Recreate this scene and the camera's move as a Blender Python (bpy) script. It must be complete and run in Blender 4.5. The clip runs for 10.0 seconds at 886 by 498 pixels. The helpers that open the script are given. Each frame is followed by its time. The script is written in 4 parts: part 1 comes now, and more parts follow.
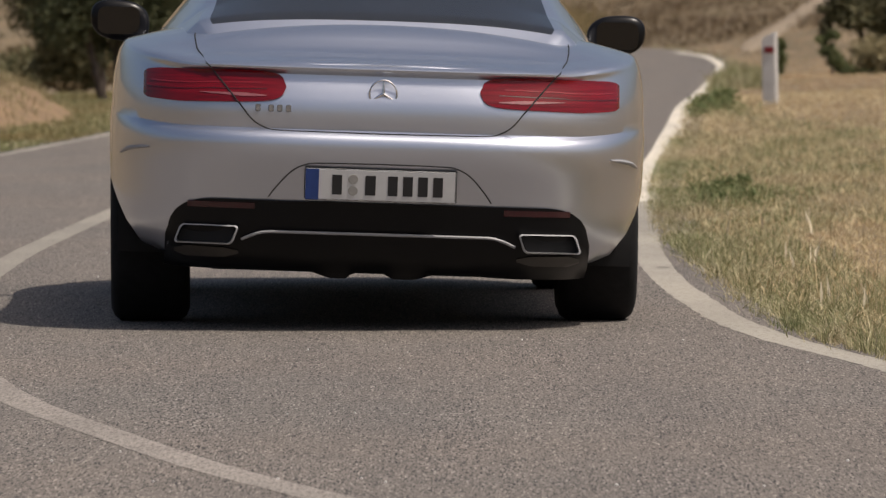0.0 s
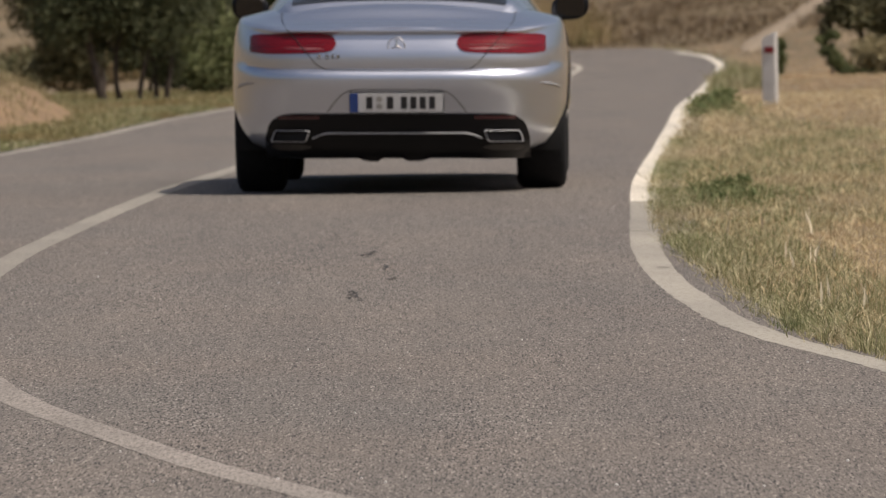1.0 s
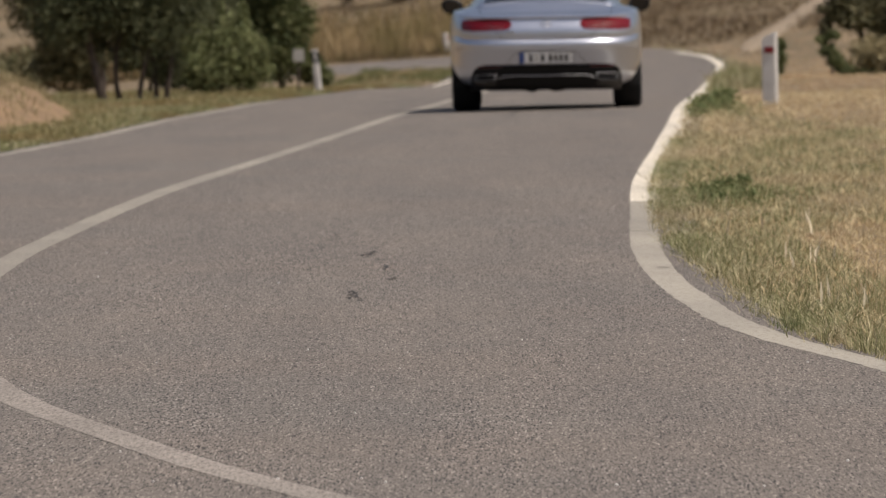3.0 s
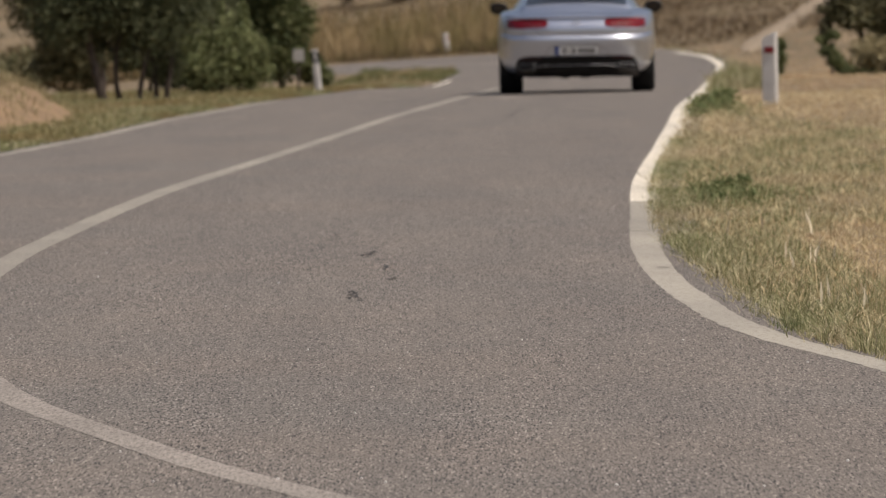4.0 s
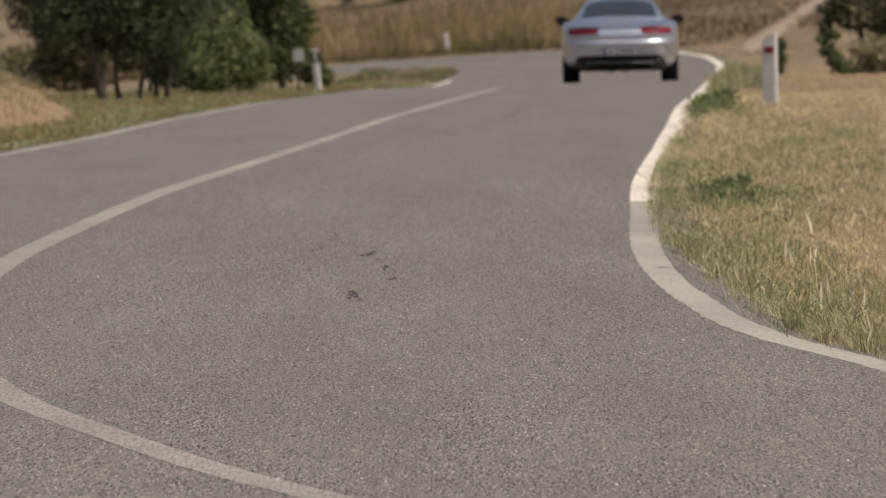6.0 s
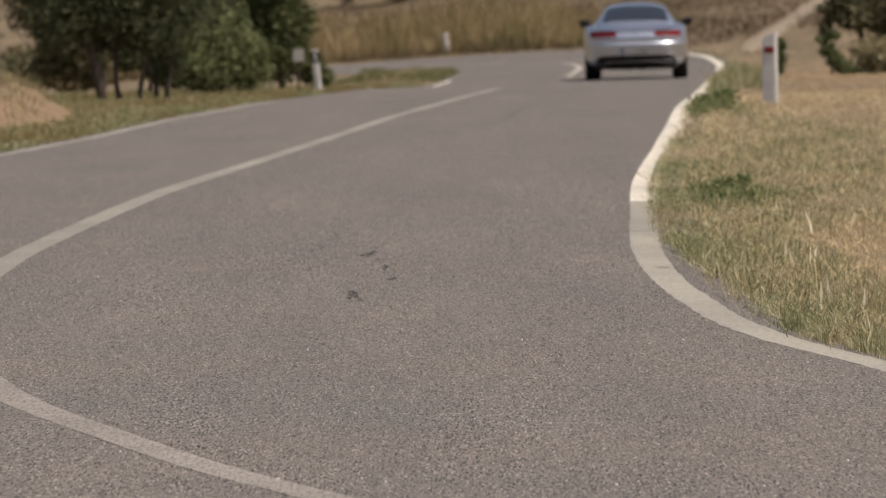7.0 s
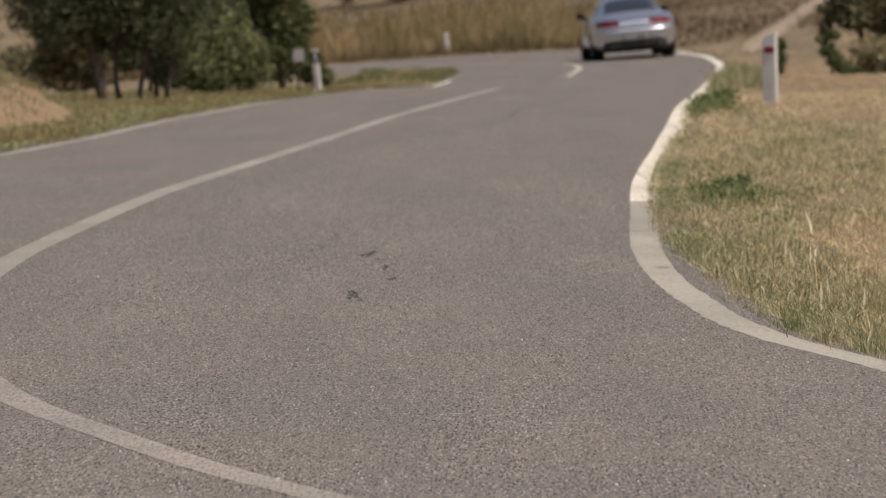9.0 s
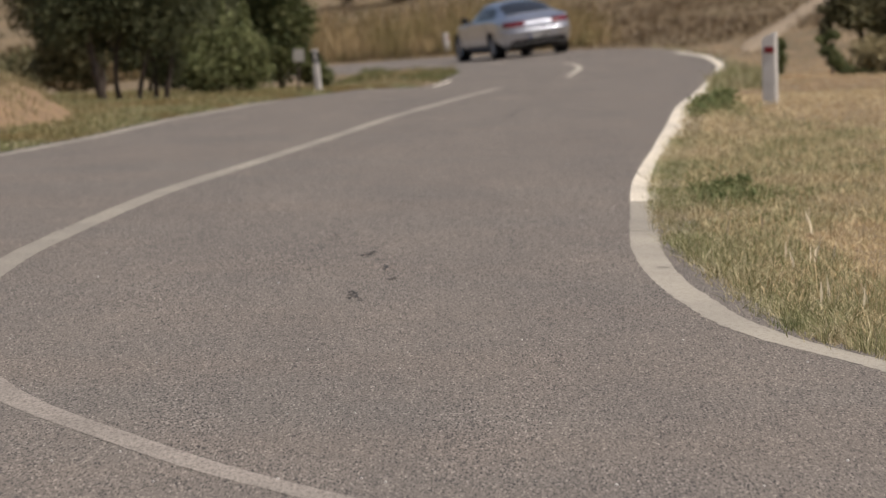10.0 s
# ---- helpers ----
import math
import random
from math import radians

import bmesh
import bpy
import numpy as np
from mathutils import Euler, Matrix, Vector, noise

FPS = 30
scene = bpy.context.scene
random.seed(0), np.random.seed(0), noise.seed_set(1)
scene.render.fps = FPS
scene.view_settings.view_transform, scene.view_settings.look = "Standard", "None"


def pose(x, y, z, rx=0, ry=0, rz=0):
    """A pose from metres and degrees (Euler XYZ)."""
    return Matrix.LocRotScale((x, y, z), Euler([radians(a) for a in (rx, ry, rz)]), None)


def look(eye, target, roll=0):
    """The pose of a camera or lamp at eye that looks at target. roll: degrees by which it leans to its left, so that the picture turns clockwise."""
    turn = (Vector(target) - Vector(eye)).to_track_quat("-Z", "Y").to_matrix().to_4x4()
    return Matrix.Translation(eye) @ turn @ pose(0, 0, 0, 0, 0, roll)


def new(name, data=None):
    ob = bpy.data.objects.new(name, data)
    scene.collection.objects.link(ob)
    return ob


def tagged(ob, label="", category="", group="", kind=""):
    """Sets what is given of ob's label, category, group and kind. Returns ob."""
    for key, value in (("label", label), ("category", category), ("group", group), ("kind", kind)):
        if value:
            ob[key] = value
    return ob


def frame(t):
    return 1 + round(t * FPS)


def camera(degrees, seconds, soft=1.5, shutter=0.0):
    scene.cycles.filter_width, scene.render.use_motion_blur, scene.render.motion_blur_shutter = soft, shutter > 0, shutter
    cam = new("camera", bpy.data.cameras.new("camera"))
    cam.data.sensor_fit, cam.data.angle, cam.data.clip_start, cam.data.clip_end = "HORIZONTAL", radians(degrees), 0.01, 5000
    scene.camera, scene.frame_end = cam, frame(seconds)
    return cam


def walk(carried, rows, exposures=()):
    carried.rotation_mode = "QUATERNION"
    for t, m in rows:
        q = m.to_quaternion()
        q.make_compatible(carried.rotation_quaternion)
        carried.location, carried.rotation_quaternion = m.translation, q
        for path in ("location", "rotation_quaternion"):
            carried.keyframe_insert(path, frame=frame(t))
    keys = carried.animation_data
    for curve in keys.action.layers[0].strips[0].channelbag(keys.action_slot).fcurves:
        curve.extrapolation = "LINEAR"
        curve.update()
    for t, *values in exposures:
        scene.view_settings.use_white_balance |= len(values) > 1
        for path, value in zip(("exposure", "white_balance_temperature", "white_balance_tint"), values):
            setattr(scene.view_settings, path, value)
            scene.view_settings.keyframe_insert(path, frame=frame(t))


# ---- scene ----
cam = camera(6.0, 10.0, soft=1.25)
cam.data.dof.use_dof = True
cam.data.dof.focus_distance = 26.0
cam.data.dof.aperture_fstop = 16.0
EYE = pose(0, 0, 1.266, 90 - 1.922, 0, 0)
walk(cam, [(0.0, EYE), (10.0, EYE)], [(0.0, 0.07, 6700, 12), (10.0, 0.07, 6700, 12)])

# ---- light ----
SUN_TO = Vector((0.42, -0.27, 0.87)).normalized()
world = bpy.data.worlds.new("sky")
scene.world = world
world.use_nodes = True
wn = world.node_tree.nodes
sky = wn.new("ShaderNodeTexSky")
sky.sky_type = "NISHITA"
sky.sun_disc = False
sky.sun_elevation = math.asin(SUN_TO.z)
sky.sun_rotation = math.atan2(SUN_TO.x, SUN_TO.y)
sky.dust_density = 5.0
sky.ozone_density = 0.6
wn["Background"].inputs[1].default_value = 0.085
world.node_tree.links.new(sky.outputs[0], wn["Background"].inputs[0])
sun = new("sun", bpy.data.lights.new("sun", "SUN"))
sun.data.energy, sun.data.angle, sun.data.color = 3.6, radians(0.55), (1.0, 0.94, 0.86)
sun.matrix_world = look(SUN_TO * 50, (0, 0, 0))


# ---- materials ----
def nodes_of(name):
    m = bpy.data.materials.new(name)
    m.use_nodes = True
    nt = m.node_tree
    return m, nt, nt.nodes["Principled BSDF"]


def add_node(nt, kind, **inputs):
    n = nt.nodes.new(kind)
    for k, v in inputs.items():
        n.inputs[k].default_value = v
    return n


def coords(nt, kind="Object", scale=(1, 1, 1)):
    tc = nt.nodes.new("ShaderNodeTexCoord")
    mp = nt.nodes.new("ShaderNodeMapping")
    mp.inputs["Scale"].default_value = scale
    nt.links.new(tc.outputs[kind], mp.inputs["Vector"])
    return mp.outputs["Vector"]


def noise_node(nt, vec, scale, detail=4.0, rough=0.6):
    n = add_node(nt, "ShaderNodeTexNoise", Scale=scale, Detail=detail, Roughness=rough)
    nt.links.new(vec, n.inputs["Vector"])
    return n.outputs["Fac"]


def ramp(nt, fac, stops):
    r = nt.nodes.new("ShaderNodeValToRGB")
    el = r.color_ramp.elements
    while len(el) < len(stops):
        el.new(0.5)
    for e, (p, c) in zip(el, stops):
        e.position, e.color = p, (*c, 1)
    nt.links.new(fac, r.inputs["Fac"])
    return r.outputs["Color"]


def mix(nt, a, b, fac, mode="MIX"):
    n = nt.nodes.new("ShaderNodeMix")
    n.data_type, n.blend_type = "RGBA", mode
    for sock, v in ((n.inputs[0], fac), (n.inputs[6], a), (n.inputs[7], b)):
        if isinstance(v, (int, float)):
            sock.default_value = v
        elif isinstance(v, tuple):
            sock.default_value = (*v, 1)
        else:
            nt.links.new(v, sock)
    return n.outputs[2]


def bump(nt, p, height, strength, dist):
    b = add_node(nt, "ShaderNodeBump", Strength=strength, Distance=dist)
    nt.links.new(height, b.inputs["Height"])
    nt.links.new(b.outputs["Normal"], p.inputs["Normal"])


def plain(name, col, rough=0.5, metal=0.0, coat=0.0, vary=0.12, scale=30.0, spec=0.5):
    m, nt, p = nodes_of(name)
    v = coords(nt)
    f = noise_node(nt, v, scale)
    c = ramp(nt, f, [(0.25, tuple(x * (1 - vary) for x in col)), (0.75, tuple(min(1, x * (1 + vary)) for x in col))])
    nt.links.new(c, p.inputs["Base Color"])
    p.inputs["Roughness"].default_value, p.inputs["Metallic"].default_value = rough, metal
    p.inputs["Coat Weight"].default_value = coat
    p.inputs["Specular IOR Level"].default_value = spec
    p.inputs["Coat Roughness"].default_value = 0.03
    return m


def asphalt_mat():
    m, nt, p = nodes_of("asphalt")
    v = coords(nt)
    along = coords(nt, "Object", (1, 0.09, 1))
    grain = noise_node(nt, along, 160.0, 2.0, 0.85)
    vo = add_node(nt, "ShaderNodeTexVoronoi", Scale=210.0)
    nt.links.new(along, vo.inputs["Vector"])
    chips = ramp(nt, vo.outputs["Color"], [(0.1, (0.022, 0.02, 0.019)), (0.3, (0.128, 0.112, 0.099)), (0.72, (0.175, 0.153, 0.134)), (0.95, (0.31, 0.278, 0.247))])
    patch = ramp(nt, noise_node(nt, v, 0.35, 5.0), [(0.32, (0.94, 0.965, 0.97)), (0.5, (1, 1, 0.99)), (0.68, (1.05, 1.03, 1.0))])
    streak = ramp(nt, noise_node(nt, coords(nt, "Object", (1.4, 0.12, 1)), 1.0, 4.0), [(0.35, (0.9, 0.9, 0.91)), (0.65, (1.06, 1.05, 1.04))])
    dark = ramp(nt, grain, [(0.32, (0.03, 0.03, 0.034)), (0.45, (0.9, 0.905, 0.91)), (0.58, (1.13, 1.14, 1.14)), (0.74, (1.8, 1.8, 1.78))])
    c = mix(nt, mix(nt, mix(nt, chips, patch, 1.0, "MULTIPLY"), streak, 1.0, "MULTIPLY"), dark, 1.0, "MULTIPLY")
    nt.links.new(c, p.inputs["Base Color"])
    p.inputs["Roughness"].default_value = 0.82
    p.inputs["Specular IOR Level"].default_value = 0.35
    bump(nt, p, grain, 0.3, 0.003)
    return m


def marking_mat():
    m, nt, p = nodes_of("road paint")
    v = coords(nt)
    f = noise_node(nt, v, 60.0, 5.0, 0.7)
    big = noise_node(nt, v, 0.5, 4.0)
    worn = noise_node(nt, coords(nt, "Object", (1, 0.09, 1)), 110.0, 2.0, 0.8)
    c = ramp(nt, f, [(0.36, (0.2, 0.178, 0.155)), (0.5, (0.27, 0.24, 0.21)), (0.75, (0.33, 0.3, 0.262))])
    c = mix(nt, c, ramp(nt, worn, [(0.34, (0.55, 0.54, 0.53)), (0.52, (1, 1, 1)), (0.7, (1.2, 1.2, 1.2))]), 1.0, "MULTIPLY")
    c = mix(nt, c, ramp(nt, big, [(0.35, (0.8, 0.8, 0.8)), (0.65, (1.15, 1.15, 1.15))]), 1.0, "MULTIPLY")
    nt.links.new(c, p.inputs["Base Color"])
    p.inputs["Roughness"].default_value = 0.75
    bump(nt, p, f, 0.3, 0.003)
    return m


def edge_paint_mat(name="fresh road paint", k=1.0):
    m, nt, p = nodes_of(name)
    v = coords(nt)
    f = noise_node(nt, v, 45.0, 5.0, 0.7)
    big = noise_node(nt, v, 0.28, 3.0)
    c = ramp(nt, f, [(0.35, (0.3 * k, 0.265 * k, 0.22 * k)), (0.49, (0.61 * k, 0.56 * k, 0.475 * k)), (0.75, (0.74 * k, 0.68 * k, 0.585 * k))])
    c = mix(nt, c, ramp(nt, big, [(0.3, (0.7, 0.7, 0.7)), (0.6, (1.1, 1.1, 1.08))]), 1.0, "MULTIPLY")
    nt.links.new(c, p.inputs["Base Color"])
    p.inputs["Roughness"].default_value = 0.7
    bump(nt, p, f, 0.3, 0.003)
    return m


def soil_mat():
    m, nt, p = nodes_of("dry soil and stubble")
    v = coords(nt)
    a = noise_node(nt, v, 0.45, 6.0, 0.65)
    b = noise_node(nt, v, 14.0, 6.0, 0.7)
    c1 = ramp(nt, a, [(0.3, (0.11, 0.09, 0.055)), (0.48, (0.19, 0.145, 0.09)), (0.7, (0.27, 0.2, 0.125))])
    c = mix(nt, c1, ramp(nt, b, [(0.3, (0.5, 0.5, 0.48)), (0.7, (1.25, 1.2, 1.1))]), 1.0, "MULTIPLY")
    nt.links.new(c, p.inputs["Base Color"])
    p.inputs["Roughness"].default_value = 0.95
    bump(nt, p, b, 0.8, 0.05)
    return m


def blade_mat(name, stops, patch_scale, green, green_from=0.52, green_to=0.66):
    """Stalks: colour by stalk, with greener patches over the ground."""
    m, nt, p = nodes_of(name)
    g = nt.nodes.new("ShaderNodeNewGeometry")
    c = ramp(nt, g.outputs["Random Per Island"], stops)
    f = noise_node(nt, coords(nt, "Object", (1, 0.3, 0.1)), patch_scale, 3.0)
    mask = ramp(nt, f, [(green_from, (0, 0, 0)), (green_to, (1, 1, 1))])
    gc = ramp(nt, g.outputs["Random Per Island"], green)
    c = mix(nt, c, gc, mask)
    nt.links.new(c, p.inputs["Base Color"])
    p.inputs["Roughness"].default_value = 0.7
    p.inputs["Specular IOR Level"].default_value = 0.25
    tr = nt.nodes.new("ShaderNodeBsdfTranslucent")
    nt.links.new(c, tr.inputs["Color"])
    ms = nt.nodes.new("ShaderNodeMixShader")
    ms.inputs[0].default_value = 0.3
    nt.links.new(p.outputs[0], ms.inputs[1])
    nt.links.new(tr.outputs[0], ms.inputs[2])
    nt.links.new(ms.outputs[0], nt.nodes["Material Output"].inputs["Surface"])
    return m


def paint_mat():
    m, nt, p = nodes_of("silver metallic paint")
    v = coords(nt)
    f = noise_node(nt, v, 900.0, 2.0)
    c = ramp(nt, f, [(0.3, (0.52, 0.55, 0.63)), (0.7, (0.59, 0.625, 0.705))])
    nt.links.new(c, p.inputs["Base Color"])
    p.inputs["Metallic"].default_value, p.inputs["Roughness"].default_value = 0.92, 0.32
    p.inputs["Coat Weight"].default_value, p.inputs["Coat Roughness"].default_value = 1.0, 0.02
    return m


def glass_mat():
    m, nt, p = nodes_of("tinted car glass")
    p.inputs["Base Color"].default_value = (0.2, 0.21, 0.225, 1)
    p.inputs["Roughness"].default_value = 0.02
    p.inputs["Transmission Weight"].default_value = 0.93
    p.inputs["IOR"].default_value = 1.5
    return m


def lamp_mat():
    m, nt, p = nodes_of("red lamp lens")
    v = coords(nt, "Object", (3, 3, 60))
    f = noise_node(nt, v, 2.0, 2.0)
    c = ramp(nt, f, [(0.3, (0.1, 0.003, 0.007)), (0.65, (0.17, 0.004, 0.01))])
    nt.links.new(c, p.inputs["Base Color"])
    p.inputs["Roughness"].default_value = 0.1
    p.inputs["Specular IOR Level"].default_value = 0.3
    p.inputs["Coat Weight"].default_value = 0.2
    return m


M_ASPH, M_MARK, M_EDGE, M_SOIL = asphalt_mat(), marking_mat(), edge_paint_mat(), soil_mat()
M_DULL = edge_paint_mat("dull road paint", 0.52)
M_BRIGHT = edge_paint_mat("bend line paint", 0.7)
M_CENTRE = edge_paint_mat("centre line paint", 0.45)
STRAW = [(0.0, (0.26, 0.165, 0.085)), (0.35, (0.43, 0.288, 0.16)), (0.7, (0.585, 0.43, 0.262)), (1.0, (0.76, 0.65, 0.46))]
GREENS = [(0.0, (0.09, 0.11, 0.042)), (0.45, (0.19, 0.205, 0.088)), (0.75, (0.34, 0.325, 0.175)), (1.0, (0.6, 0.54, 0.36))]
PALE = [(0.0, (0.22, 0.17, 0.09)), (0.35, (0.38, 0.295, 0.17)), (0.7, (0.56, 0.45, 0.285)), (1.0, (0.76, 0.67, 0.48))]
M_VERGE = blade_mat("verge grass", PALE, 0.75, GREENS, 0.36, 0.53)
M_TALL = blade_mat("tall dry grass", [(0.0, (0.15, 0.108, 0.052)), (0.5, (0.33, 0.24, 0.125)), (1.0, (0.55, 0.42, 0.25))], 0.5, [(0.0, (0.11, 0.1, 0.04)), (1.0, (0.27, 0.22, 0.095))], 0.42, 0.62)
M_WEED = blade_mat("weed leaves", [(0.0, (0.1, 0.13, 0.05)), (0.6, (0.17, 0.2, 0.085)), (1.0, (0.32, 0.31, 0.16))], 1.0, GREENS, 0.6, 0.9)
M_OLIVE = blade_mat("dark tree leaves", [(0.0, (0.06, 0.07, 0.034)), (0.6, (0.095, 0.105, 0.052)), (1.0, (0.155, 0.16, 0.088))], 1.0, GREENS, 0.9, 1.0)
M_BUSH = blade_mat("light shrub leaves", [(0.0, (0.105, 0.125, 0.05)), (0.6, (0.175, 0.197, 0.085)), (1.0, (0.28, 0.285, 0.145))], 1.0, GREENS, 0.9, 1.0)
M_BARK = plain("bark", (0.06, 0.045, 0.035), 0.9, vary=0.4, scale=12)
M_WHITE = plain("weathered white plastic", (0.55, 0.53, 0.51), 0.6, vary=0.15, scale=6)
M_BLACK = plain("black plastic", (0.006, 0.006, 0.007), 0.6, spec=0.2)
M_RUBBER = plain("tyre rubber", (0.009, 0.009, 0.01), 0.85, vary=0.3, spec=0.25)
M_RED = plain("red reflector", (0.2, 0.008, 0.015), 0.3, coat=0.4)
M_DUST = plain("pale track dust", (0.255, 0.2, 0.14), 0.95, vary=0.3, scale=1.6)
M_PAINT, M_GLASS, M_LAMP = paint_mat(), glass_mat(), lamp_mat()
M_GLOSSBLACK = plain("gloss black trim", (0.005, 0.005, 0.006), 0.3, spec=0.2)
M_MIRROR = plain("dim mirror glass", (0.055, 0.057, 0.065), 0.05, 1.0, vary=0.03)
M_CHROME = plain("chrome", (0.75, 0.75, 0.76), 0.08, 1.0, vary=0.03)
M_TRIM = plain("satin bright trim", (0.3, 0.3, 0.31), 0.5, 0.0, vary=0.05)
M_SEAM = plain("dark panel gap", (0.01, 0.01, 0.011), 0.9)
M_PLATE = plain("plate white", (0.55, 0.55, 0.55), 0.4, vary=0.04)
M_BLUE = plain("plate blue", (0.018, 0.05, 0.2), 0.4)
M_INK = plain("plate ink", (0.015, 0.015, 0.017), 0.5)
M_CABIN = plain("dark cabin trim", (0.02, 0.019, 0.019), 0.8)
M_RIM = plain("alloy rim", (0.4, 0.4, 0.42), 0.25, 0.9)
M_PLATE_GREY = plain("sign back grey", (0.3, 0.29, 0.27), 0.5)
M_LENS_GLINT = plain("painted lamp highlight", (0.24, 0.075, 0.08), 0.15, coat=1.0)
M_SKIRT = plain("shaded bumper skin", (0.04, 0.036, 0.033), 0.45)
M_LAMPBAR = plain("red light guide", (0.22, 0.008, 0.014), 0.2, coat=0.6)
M_LAMPDARK = plain("dark lamp rib", (0.05, 0.003, 0.005), 0.3)
M_REFLECTOR = plain("dark red reflector", (0.038, 0.003, 0.006), 0.25, coat=0.3)


# ---- helpers of the scene ----
def mesh_ob(name, verts, faces, mat, parent=None, smooth=False):
    me = bpy.data.meshes.new(name)
    me.from_pydata([tuple(map(float, v)) for v in verts], [], [tuple(map(int, f)) for f in faces])
    me.materials.append(mat)
    if smooth:
        me.polygons.foreach_set("use_smooth", [True] * len(me.polygons))
    me.update()
    ob = new(name, me)
    if parent:
        ob.parent = parent
    return ob


def part(name, bm, material, parent, label="", smooth=True):
    me = bpy.data.meshes.new(name)
    bmesh.ops.recalc_face_normals(bm, faces=bm.faces)
    bm.to_mesh(me)
    bm.free()
    me.materials.append(material)
    if smooth:
        me.polygons.foreach_set("use_smooth", [True] * len(me.polygons))
        me.set_sharp_from_angle(angle=radians(38))
    ob = new(name, me)
    ob.parent = parent
    return tagged(ob, label)


def grid_bm(rows, close=False):
    """A sheet through rows of points."""
    bm = bmesh.new()
    vs = [[bm.verts.new(p) for p in r] for r in rows]
    for a, b in zip(vs, vs[1:]):
        for i in range(len(a) - (0 if close else 1)):
            j = (i + 1) % len(a)
            bm.faces.new((a[i], a[j], b[j], b[i]))
    return bm


def tube(bm, pts, r, n=6):
    """A round bar along pts, with radius r or one radius a point."""
    rings = []
    for i, p in enumerate(pts):
        p = Vector(p)
        d = (Vector(pts[min(i + 1, len(pts) - 1)]) - Vector(pts[max(i - 1, 0)])).normalized()
        a = d.orthogonal().normalized() if abs(d.z) > 0.9 else d.cross(Vector((0, 0, 1))).normalized()
        b = d.cross(a)
        rr = float(r[i] if isinstance(r, (list, tuple)) else r)
        rings.append([bm.verts.new(p + rr * (math.cos(t) * a + math.sin(t) * b)) for t in np.linspace(0, 2 * math.pi, n, endpoint=False)])
    for u, v in zip(rings, rings[1:]):
        for i in range(n):
            bm.faces.new((u[i], u[(i + 1) % n], v[(i + 1) % n], v[i]))
    bm.faces.new(rings[0][::-1])
    bm.faces.new(rings[-1])
    return bm


def box(bm, c, size, bevel=0.0, m=None):
    r = bmesh.ops.create_cube(bm, size=1.0)
    bmesh.ops.scale(bm, verts=r["verts"], vec=size)
    bmesh.ops.translate(bm, verts=r["verts"], vec=c)
    if bevel:
        es = list({e for v in r["verts"] for e in v.link_edges})
        bmesh.ops.bevel(bm, geom=es, offset=bevel, segments=2, affect="EDGES")
    if m:
        bmesh.ops.transform(bm, matrix=m, verts=bm.verts)
    return bm


def spline(pts, n):
    """Points along a smooth curve through pts."""
    p = np.array([pts[0], *pts, pts[-1]], float)
    out = []
    for i in range(1, len(p) - 2):
        for t in np.linspace(0, 1, n, endpoint=False):
            a, b, c, d = p[i - 1], p[i], p[i + 1], p[i + 2]
            out.append(0.5 * (2 * b + (c - a) * t + (2 * a - 5 * b + 4 * c - d) * t * t + (3 * b - a - 3 * c + d) * t ** 3))
    out.append(p[-2])
    return np.array(out)


# ---- the lie of the land ----
PROFILE_Y = [0, 30, 48, 61, 74, 99, 111, 120, 128, 151, 159, 170, 181, 193, 198, 203, 206, 215, 225, 240]
PROFILE_Z = [0, 0, -.003, -.04, -.097, -.246, -.33, -.41, -.51, -.80, -.835, -.85, -.87, -.81, -.77, -.735, -.71, -.68, -.66, -.62]
FALL_Y = [0, 30, 48, 74, 99, 120, 166, 181, 187, 193, 198, 240]
FALL = [0, 0, .014, .032, .024, .024, .028, .033, .05, .085, .106, .106]
AXIS_Y = [0, 30, 48, 74, 99, 111, 128, 151, 166, 181, 193, 240]
AXIS_X = [-.25, -.25, -.2, .71, 1.51, 1.91, 2.55, 3.41, 3.91, 4.3, 4.3, 4.3]


YS = np.arange(-3000.0, 3000.0, 1.0)
KERN = np.exp(-np.linspace(-2, 2, 9) ** 2)
KERN /= KERN.sum()


def eased(xs, vs):
    """The table's values every metre, with its corners rounded."""
    v = np.interp(YS, xs, vs)
    return np.convolve(np.pad(v, 4, mode="edge"), KERN, "valid")


PZ, PF, PX = eased(PROFILE_Y, PROFILE_Z), eased(FALL_Y, FALL), eased(AXIS_Y, AXIS_X)


def road_z(x, y):
    """Height of the carriageway's surface, banked to the left."""
    ax = np.interp(y, YS, PX)
    return np.interp(y, YS, PZ) + np.interp(y, YS, PF) * (np.clip(x, -14, ax + 5) - ax)


CENTRE = [(75, -16), (45, -14), (26, -8), (14, -.5), (6.5, 7), (2.3, 13.2), (.62, 17.2), (-.39, 20.5), (-.89, 22.75), (-1.318, 25.15), (-1.66, 28.5), (-1.83, 32.5), (-1.87, 36.2), (-1.81, 40.2), (-1.59, 48.3),
          (-1.15, 59.7), (-.85, 68.7), (-.46, 81.2), (.1, 95.5), (.73, 112.8), (1.5, 137), (2.4, 163), (2.85, 177), (2.9, 183.5), (2.66, 189.3), (1.54, 198.3),
          (.5, 204), (-1.6, 213), (-5, 224), (-10, 233), (-18, 240), (-30, 244), (-50, 246), (-90, 246), (-150, 240)]
MID = spline(CENTRE, 14)
TAN = np.gradient(MID, axis=0)
TAN /= np.linalg.norm(TAN, axis=1)[:, None]
NRM = np.stack([TAN[:, 1], -TAN[:, 0]], 1)
